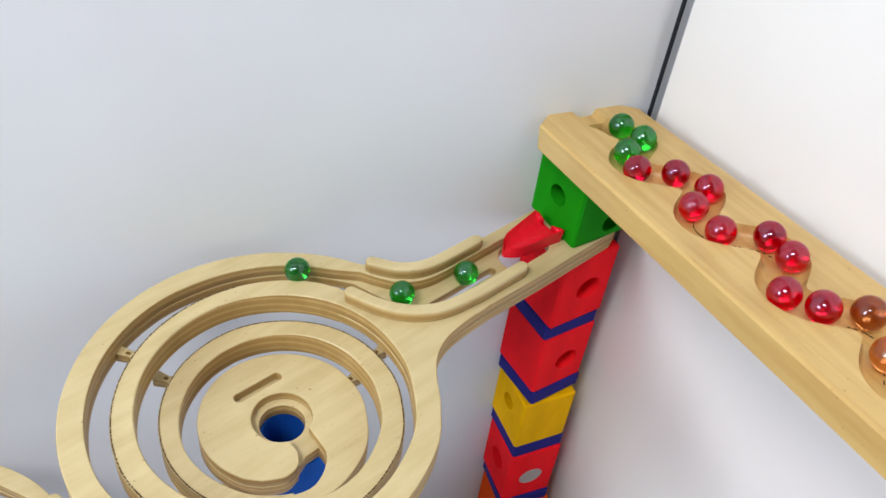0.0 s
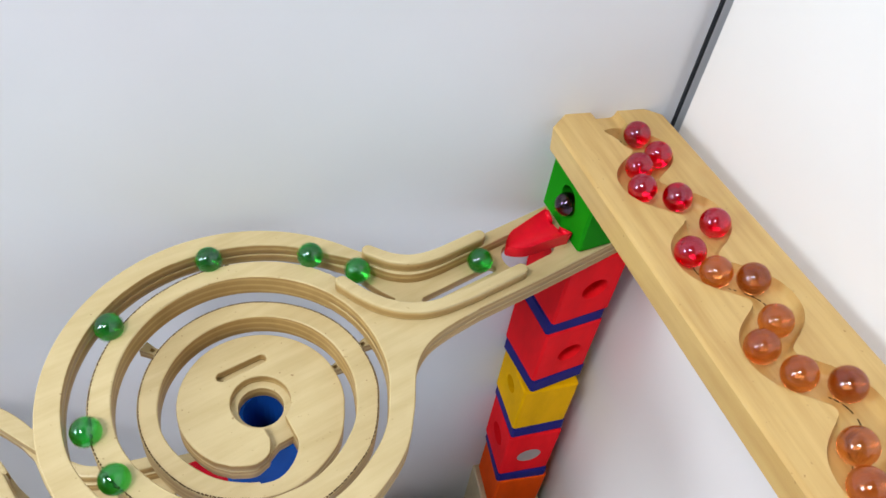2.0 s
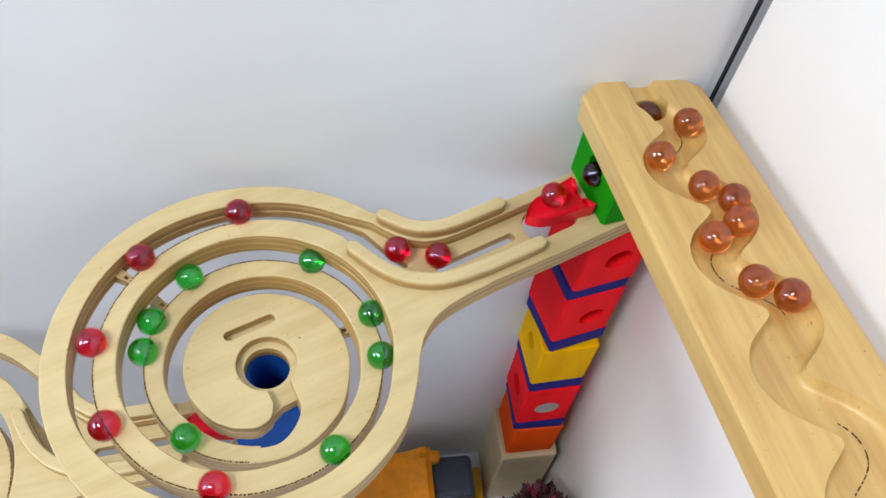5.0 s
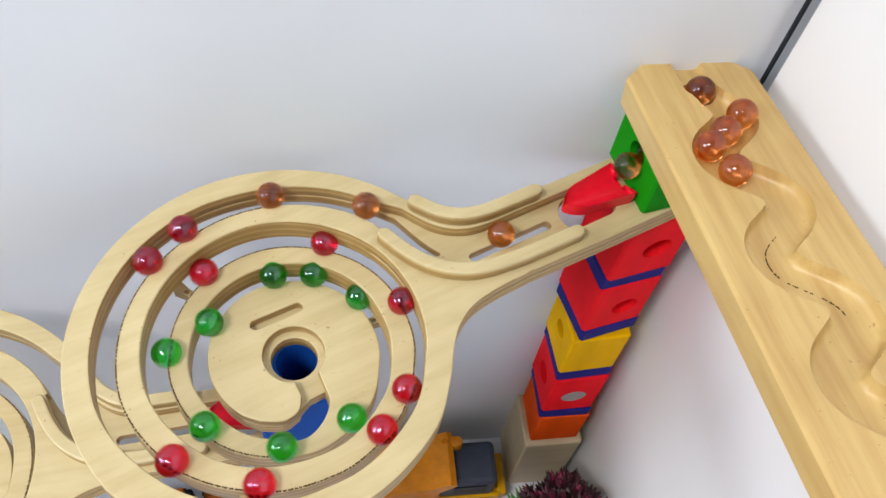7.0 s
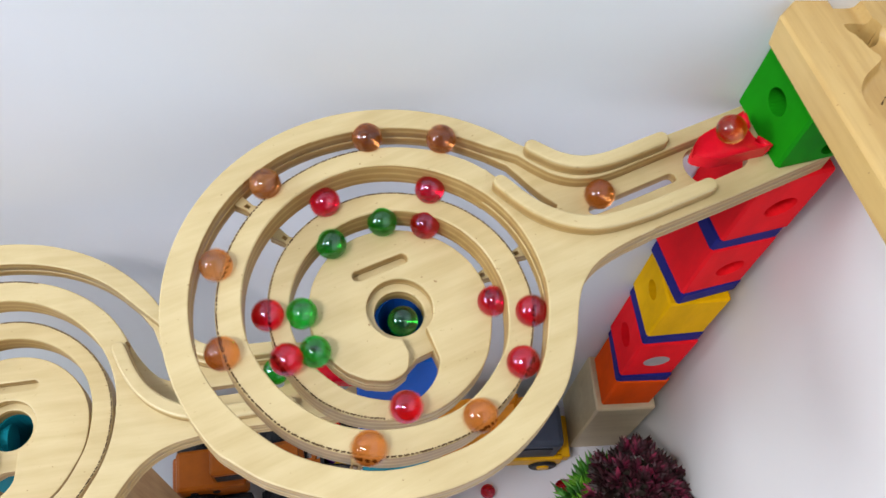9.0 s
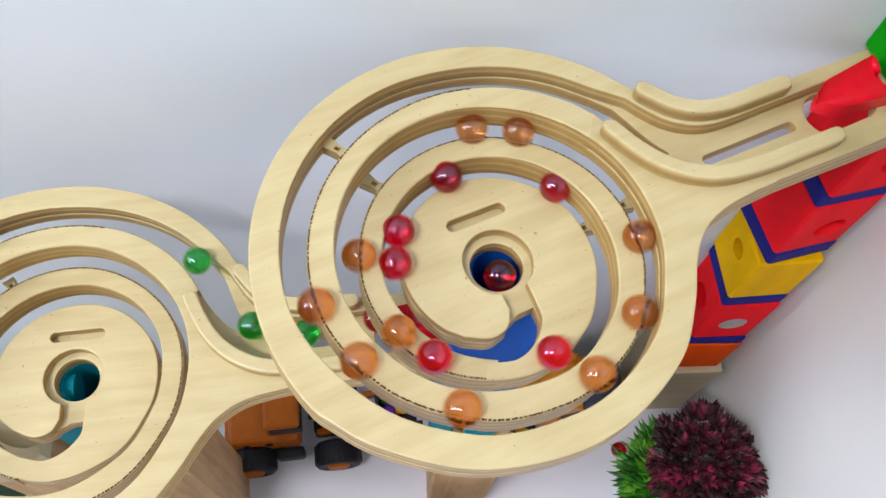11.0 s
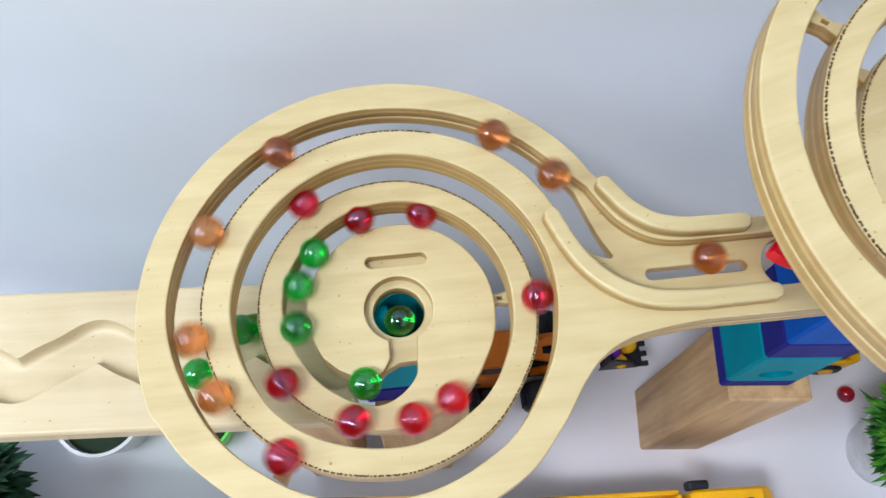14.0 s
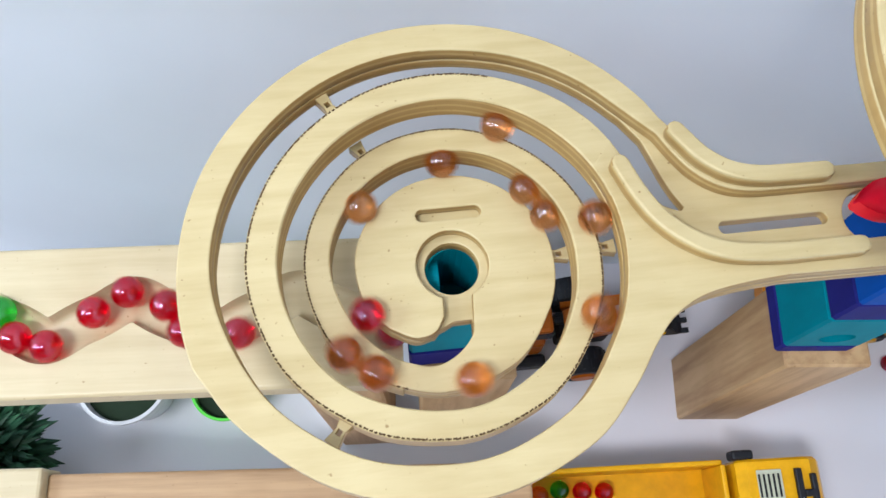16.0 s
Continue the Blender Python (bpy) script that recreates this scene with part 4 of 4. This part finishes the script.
# added dark lumpy ball that fills the clump behind its leaves
def core_ball(root, centre, r, flat):
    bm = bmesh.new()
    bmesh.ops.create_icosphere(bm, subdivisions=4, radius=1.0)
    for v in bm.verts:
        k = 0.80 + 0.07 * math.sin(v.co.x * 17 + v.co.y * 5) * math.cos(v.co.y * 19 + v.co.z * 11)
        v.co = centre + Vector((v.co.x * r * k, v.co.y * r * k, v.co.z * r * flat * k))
    part("core_ball", bm, PLANT_CORE, root, "dark lumpy core added inside the leaves")


def green_clump(root, rnd, centre, r, flat, count, mat, label, size=1.0):
    bm = bmesh.new()
    for i in range(count):
        a, e = rnd.uniform(0, 2 * math.pi), math.asin(rnd.uniform(-0.45, 1.0))
        n = Vector((math.cos(a) * math.cos(e), math.sin(a) * math.cos(e), math.sin(e) * flat))
        rr = r * rnd.uniform(0.72, 1.02) * (1.0 + 0.08 * math.sin(3 * a + 1.0) + 0.05 * math.sin(7 * a))
        jit = Vector((rnd.uniform(-1, 1), rnd.uniform(-1, 1), rnd.uniform(-0.7, 0.8))) * r * 0.17
        base = centre + n * rr * 0.80
        leaf_into(bm, base, base + n * r * rnd.uniform(0.20, 0.34) * size + jit, r * rnd.uniform(0.030, 0.055) * size)
    part("foliage", bm, mat, root, label)


def plant_pot(root, r, height):
    bm = bmesh.new()
    secs = []
    for rr, z in ((r * 0.66, 0), (r * 0.78, height * 0.5), (r * 0.98, height * 0.94), (r, height * 0.95), (r, height), (r * 0.94, height), (r * 0.9, height * 0.8)):
        secs.append([(rr * math.cos(2 * math.pi * i / 40), rr * math.sin(2 * math.pi * i / 40), z) for i in range(40)])
    strip_into(bm, secs)
    smooth(part("pot", bm, POT_WHITE, root, "plain white pot"))


def two_colour_plant(m, r):
    """A green leafy clump with a dome of dark red rosettes growing out of its top."""
    root = thing("potted_plant", m, "bushy green plant with dark red rosettes in a white pot", "plant")
    rnd = random.Random(11)
    plant_pot(root, r * 0.85, 0.070)
    low, top = Vector((0, 0, 0.092)), Vector((0.011, 0.019, 0.124))
    core_ball(root, low, r * 0.9, 0.75)
    green_clump(root, rnd, low, r, 0.75, 1500, LEAF_GREEN, "many small pointed green leaves")
    bm = bmesh.new()
    for i in range(105):
        a, e = i * 2.39996, math.asin(1 - 1.25 * (i + 0.5) / 105)
        n = Vector((math.cos(a) * math.cos(e), math.sin(a) * math.cos(e), math.sin(e)))
        c = top + Vector((n.x, n.y, n.z * 0.8)) * r * rnd.uniform(0.60, 0.86)
        big = r * rnd.uniform(0.13, 0.21)
        for j in range(26):
            d = Vector((rnd.gauss(0, 1), rnd.gauss(0, 1), rnd.gauss(0, 1))).normalized() + n * 0.55
            leaf_into(bm, c - n * big * 0.3, c + d * big * rnd.uniform(0.75, 1.0), big * 0.26)
    part("red_foliage", bm, LEAF_RED, root, "dark red rosettes of small leaves")
    core_ball(root, top, r * 0.76, 0.8)


def spiky_plant(m, r):
    root = thing("potted_plant", m, "dark green spiky plant in a white pot", "plant")
    rnd = random.Random(4)
    plant_pot(root, r * 0.7, 0.045)
    core_ball(root, Vector((0, 0, 0.055)), r * 0.8, 0.7)
    green_clump(root, rnd, Vector((0, 0, 0.055)), r, 0.7, 900, LEAF_DARK, "long dark green pointed leaves", 1.7)


def cup(m, r, h, mat, inside, label):
    root = thing("flower_pot", m, label, "pot")
    bm = bmesh.new()
    secs = []
    for rr, z in ((r * 0.7, 0), (r * 0.98, h * 0.93), (r * 1.04, h * 0.94), (r * 1.04, h), (r * 0.96, h), (r * 0.94, h * 0.8)):
        secs.append([(rr * math.cos(2 * math.pi * i / 48), rr * math.sin(2 * math.pi * i / 48), z) for i in range(48)])
    strip_into(bm, secs)
    smooth(part("wall", bm, mat, root))
    bm = bmesh.new()
    cyl_into(bm, r * 0.93, r * 0.93, 0.004, pose(0, 0, h * 0.8), 40)
    part("filling", bm, inside, root, "dark filling")
    return root


def loose_marble(kind, x, y, label):
    ob = marble(kind)
    ob.matrix_world = pose(x, y, 0.0073)
    ob["label"], ob["group"] = label, "loose marbles on the floor"


# ---- marbles ----
def marble_path():
    """The way of a marble's centre from the upper rail to the lower rail."""
    pts = []
    for u, v in PATH1[:2:-1]:
        pts.append(RAIL1 @ Vector((u, v, 0.0015)))
    pts += [RAIL1 @ Vector((0.002, 0.0005, -0.002)), RAIL1 @ Vector((0, 0.0005, -0.012))]
    for k, sp in enumerate((S1, S2)):
        exit_z = 0.026
        for x, y, z in ((0.222, 0.002, exit_z + 0.006), (0.213, 0.002, exit_z), (0.200, 0.002, 0.0215), (0.180, 0.0045, 0.0150), (0.166, 0.0060, 0.0090), (0.152, 0.0055, 0.0030), (0.138, 0.0050, 0.001),
                        (0.122, 0.0050, 0.000), (0.110, 0.0072, 0.000), (0.1005, 0.0130, 0.000), (0.0930, 0.0225, 0.000), (0.0875, 0.0335, 0.001)):
            (x, y), = sp.flat([(x, y)])
            pts.append(sp.m @ Vector((x, y, z)))
        for s in range(30, 916, 5):
            # the marble leans on the inner side of its gap
            up, rise, inward, bx, by, cx, cy = sp.ball
            q, k = (s - 40) / 870, min(1.0, max(0.0, (s - 40) / 120))
            x, y, z = sp.at((sp.gap_out(s) + sp.gap_in(s)) / 2 - inward * k, s, up + rise * q)
            here = Vector((x + bx * k + cx * q, y + by * k + cy * q, z))
            # the last turn runs close round the hub
            a, near = radians(s), min(1.0, max(0.0, (s - 690) / 70))
            there = Vector((sp.shift[0] + sp.orbit * math.cos(a), sp.shift[1] + sp.orbit * math.sin(a), 0.0045 - sp.drop))
            pts.append(sp.m @ here.lerp(there, near))
        dx, dy, dz = *sp.shift, -sp.drop
        for x, y, z in ((-0.0345, -0.0235, 0.0040), (-0.0255, -0.0318, 0.003), (-0.0160, -0.0338, 0.002), (-0.0075, -0.0305, 0.001), (-0.0030, -0.0255, 0.000), (-0.0002, -0.0165, -0.001), (0.0, -0.004, -0.006), (0, 0, -0.030)):
            pts.append(sp.m @ Vector((x + dx, y + dy, z + dz)))
    for u, v in PATH2:
        pts.append(RAIL2 @ Vector((u, v, 0.0015)))
    return pts


def marble(kind):
    """A glass marble: the ball and, inside it, a small swirl."""
    names = {"g": "green", "r": "red", "o": "amber"}
    labels = {"g": "clear green glass marble with a soft sheen", "r": "ruby red glass marble with a violet mirror sheen", "o": "pale amber brown glass marble"}
    bm = bmesh.new()
    bmesh.ops.create_uvsphere(bm, u_segments=32, v_segments=20, radius=0.0073)
    ob = smooth(part("glass_marble", bm, GLASS[kind]), 180)
    ob.cycles.is_caustics_caster = True
    return tagged(ob, labels[kind], "marble", names[kind] + " marbles")


# ---- small things on the floor ----
loader()
dump_truck()
yellow_truck()
two_colour_plant(pose(0.145, 0.276, 0.0), 0.052)
spiky_plant(pose(-0.580, 0.008, 0.0), 0.055)
cup(pose(-0.487, 0.098, 0.0), 0.034, 0.060, POT_WHITE, SOIL, "white pot with a pale rim and dark filling")
cup(pose(-0.412, 0.118, 0.0), 0.026, 0.052, POT_GREEN, SOIL, "bright green plastic cup")
loose_marble("r", 0.107, 0.316, "red glass marble lying on the floor")
loose_marble("r", 0.037, 0.292, "red glass marble lying on the floor")


# how far each marble has run, in millimetres along its way, at times in seconds
MARBLES = [
    ("g", "0:800 0.5:853 1:927 1.5:999 2.5:1127 3:1180 3.5:1228 4:1289 6.5:1596 7:1650 7.5:1705 8:1755 11.5:2418 12:2574 12.5:2767 13:2907 13.5:3142 14:3200 14.5:3350 16:3527"),
    ("g", "0:739 0.5:791 1:852 1.5:924 2:1000 2.5:1069 3:1128 3.5:1182 4:1234 6.5:1554 7:1607 7.5:1663 8:1716 8.5:1780 11.5:2351 12:2500 12.5:2692 13:2847 13.5:3046 14:3171 14.5:3326 16:3510"),
    ("g", "0:696 0.5:764 1:824 1.5:894 2:971 2.5:1041 3:1107 3.5:1164 4:1215 6.5:1537 7:1586 7.5:1640 8:1696 8.5:1752 12:2481 12.5:2663 13:2826 13.5:2998 14.5:3301 16:3492"),
    ("g", "0:590 0.5:688 1:772 1.5:835 2:911 2.5:989 3:1060 3.5:1123 4:1180 6.5:1506 7:1558 7.5:1613 8:1670 8.5:1727 9:1775 12:2409 12.5:2561 13:2759 13.5:2904 14:3046 14.5:3264 15:3309 16:3459"),
    ("g", "0:571 0.5:621 1:716 1.5:785 2:846 2.5:918 3:993 3.5:1059 4:1121 6.5:1422 7:1484 7.5:1537 8:1585 8.5:1638 9:1692 12:2387 12.5:2517 13:2705 13.5:2852 14:3005 14.5:3243 15:3280 15.5:3333 16:3408"),
    ("g", "0:545 1:633 1.5:727 2:790 2.5:853 3:926 3.5:1001 4:1068 6.5:1380 7:1448 7.5:1511 8:1562 8.5:1616 9:1672 11.5:2124 12:2335 12.5:2485 13:2675 13.5:2829 14:2963 14.5:3200 15:3257 15.5:3312 16:3387"),
    ("g", "0:526 0.5:550 1.5:669 2:762 2.5:824 3:896 3.5:977 4:1048 6.5:1341 7:1410 7.5:1473 8:1530 8.5:1578 9:1632 11.5:2076 12:2290 12.5:2448 13:2612 13.5:2793 14:2943 14.5:3160 15:3200 15.5:3288 16:3363"),
    ("g", "0:505 0.5:522 1:558 2:684 2.5:771 3:834 3.5:905 4:984 6.5:1291 7:1366 7.5:1434 8:1499 8.5:1550 9:1604 11.5:2043 12:2237 12.5:2425 13:2582 13.5:2776 14:2926 14.5:3046 15:3175 15.5:3264 16:3335"),
    ("r", "0:484 0.5:509 1:535 1.5:561 2.5:701 3:778 3.5:842 4:918 6.5:1247 7:1318 7.5:1394 8:1464 8.5:1528 9:1583 11.5:1999 12:2192 12.5:2397 13:2555 13.5:2759 14:2899 14.5:3037 15.5:3244 16:3321"),
    ("r", "0:464 0.5:489 1:512 1.5:538 2.5:631 3:724 3.5:792 4:854 6.5:1195 7:1251 7.5:1323 8:1392 8.5:1466 9:1528 11.5:1980 12:2169 12.5:2377 13:2534 13.5:2739 14:2869 14.5:3009 16:3307"),
    ("r", "0:442 0.5:468 1:492 1.5:517 2:546 3:670 3.5:756 4:812 6.5:1146 7:1195 7.5:1249 8:1316 8.5:1388 9:1454 12:2012 12.5:2214 13:2404 13.5:2559 14:2758 14.5:2918 15.5:3197 16:3279"),
    ("r", "0:420 0.5:445 1:472 1.5:501 2:523 2.5:551 3.5:648 4:745 6.5:1084 7:1145 7.5:1196 8:1253 8.5:1323 9:1395 11.5:1778 12:1977 12.5:2167 13:2378 13.5:2537 14:2739 14.5:2891 15:3076 15.5:3170 16:3261"),
    ("r", "0:393 0.5:420 1:453 1.5:479 2:506 2.5:528 3:558 4:691 6.5:1056 7:1121 7.5:1178 8:1233 8.5:1297 9:1372 11.5:1760 12:1940 12.5:2119 13:2338 13.5:2506 14:2713 14.5:2867 15:3022 16:3241"),
    ("r", "0:371 0.5:395 1:428 1.5:460 2:485 2.5:508 3:536 3.5:560 6.5:989 7:1060 7.5:1125 8:1181 8.5:1238 9:1305 11.5:1730 12.5:2092 13:2319 13.5:2483 14:2678 14.5:2849 15:3006 15.5:3135 16:3226"),
    ("r", "0:353 0.5:376 1:403 1.5:443 2:467 2.5:489 3:513 3.5:545 6.5:946 7:1020 7.5:1086 8:1145 8.5:1195 9:1252 11.5:1677 12.5:2019 13:2229 13.5:2419 14:2586 14.5:2784 15:2939 16:3200"),
    ("r", "0:321 0.5:358 1:384 1.5:404 2:439 2.5:471 3:498 3.5:518 4:548 6.5:839 7:906 7.5:981 8:1050 8.5:1112 9:1165 11.5:1578 12:1719 13:2059 13.5:2269 14:2442 14.5:2614 15:2803 15.5:2958 16:3112"),
    ("r", "0:304 0.5:321 1:356 1.5:385 2:410 2.5:445 3:476 3.5:501 4:523 6.5:822 7:882 7.5:953 8:1023 8.5:1085 9:1139 11.5:1510 12:1615 12.5:1733 13:1894 13.5:2072 14:2290 14.5:2461 15:2650 15.5:2822 16:2980"),
    ("o", "0:286 0.5:303 1:329 1.5:364 2:393 2.5:425 3:454 3.5:481 4:504 6.5:777 7:834 7.5:901 8:976 8.5:1046 9:1107 11.5:1494 12:1598 12.5:1711 13:1852 13.5:2044 14:2253 14.5:2430 15:2595 15.5:2784 16:2927"),
    ("o", "0:256 0.5:288 1:309 1.5:341 2:377 2.5:394 3:423 3.5:459 4:486 6.5:719 7:783 7.5:842 8:910 8.5:988 9:1058 11.5:1462 12:1581 12.5:1695 13:1813 13.5:2031 14:2227 14.5:2404 15:2549 15.5:2743 16:2884"),
    ("o", "0:216 0.5:253 1:296 1.5:319 2:344 2.5:378 3:403 3.5:432 4:465 7:705 7.5:779 8:838 8.5:906 9:982 11.5:1380 12:1535 12.5:1672 13:1784 13.5:2011 14:2179 14.5:2364 15:2509 15.5:2698 16:2844"),
    ("o", "0:228 1:276 1.5:300 2:325 2.5:360 3:385 3.5:413 4:447 7:626 7.5:734 8:801 8.5:863 9:940 11.5:1364 12:1521 12.5:1643 13:1759 13.5:1940 14:2131 14.5:2345 15:2488 15.5:2672 16:2829"),
    ("o", "0:179 1:245 1.5:278 2:306 2.5:335 3:369 3.5:392 4:419 6.5:558 7.5:697 8:772 8.5:828 9:893 11.5:1283 12:1449 12.5:1571 13:1695 13.5:1852 14:2030 14.5:2217 15:2397 15.5:2549 16:2740"),
    ("o", "0:138 1.5:250 2:288 2.5:315 3:340 3.5:374 4:402 6.5:528 7:557 8:706 8.5:779 9:838 11.5:1252 12:1416 12.5:1547 13:1666 13.5:1814 14:1997 14.5:2188 15:2382 15.5:2516 16:2700"),
    ("o", "0:168 1.5:231 2:252 2.5:288 3:317 3.5:345 4:380 6.5:509 7:529 7.5:572 8:642 8.5:742 9:802 11.5:1217 12:1375 12.5:1521 13:1637 13.5:1785 14:1914 14.5:2105 15:2322 15.5:2488 16:2685"),
    ("o", "0:133 2:233 2.5:258 3:295 3.5:322 4:359 6.5:493 7:511 7.5:536 8.5:613 9:719 11.5:1147 12:1261 12.5:1421 13:1545 13.5:1653 14.5:1962 15:2165 15.5:2373 16:2518"),
    ("o", "0:99 2.5:234 3:261 3.5:299 4:324 6.5:474 7:496 7.5:514 8:540 8.5:580 9:644 11.5:1117 12:1237 12.5:1392 13:1524 13.5:1635 14.5:1900 15:2096 15.5:2304 16:2457"),
    ("o", "0:24 3:240 3.5:276 4:308 6.5:459 7:477 7.5:497 8:517 8.5:543 11.5:1094 12:1218 12.5:1371 13:1507 13.5:1615 15:2028 15.5:2233 16:2415"),
]


def steady(ts, vs, t):
    """Monotone cubic interpolation."""
    h, d = np.diff(ts), np.diff(vs) / np.diff(ts)
    m = np.empty(len(ts))
    m[0], m[-1] = d[0], d[-1]
    for i in range(1, len(ts) - 1):
        m[i] = 0 if d[i - 1] * d[i] <= 0 else (h[i - 1] + h[i]) * 3 / ((2 * h[i] + h[i - 1]) / d[i - 1] + (h[i] + 2 * h[i - 1]) / d[i])
    i = int(np.clip(np.searchsorted(ts, t, side="right") - 1, 0, len(ts) - 2))
    x = (t - ts[i]) / h[i]
    return (1 + 2 * x) * (1 - x) ** 2 * vs[i] + x * (1 - x) ** 2 * h[i] * m[i] + x * x * (3 - 2 * x) * vs[i + 1] + x * x * (x - 1) * h[i] * m[i + 1]


def motions():
    way = np.array([tuple(p) for p in marble_path()])
    run = np.concatenate([[0], np.cumsum(np.linalg.norm(np.diff(way, axis=0), axis=1))])
    times = [i / 10 for i in range(161)]
    ahead = [None] * len(times)
    for kind, text in MARBLES:
        pairs = [tuple(float(v) for v in w.split(":")) for w in text.split()]
        ts, vs = np.array([p[0] for p in pairs]), np.array([p[1] for p in pairs])
        ob = marble(kind)
        rows = []
        for i, t in enumerate(times):
            s = steady(ts, vs, t) / 1000
            if ahead[i]:
                s = min(s, ahead[i][0] - 0.010)
            here = np.array([np.interp(s, run, way[:, k]) for k in range(3)])
            # no marble runs into the one before it
            while ahead[i] and np.linalg.norm(here - ahead[i][1]) < 0.0144 and s > 0.001:
                s -= 0.0005
                here = np.array([np.interp(s, run, way[:, k]) for k in range(3)])
            ahead[i] = (s, here)
            rows.append((t, pose(*(float(v) for v in here))))
        walk(ob, rows)


motions()
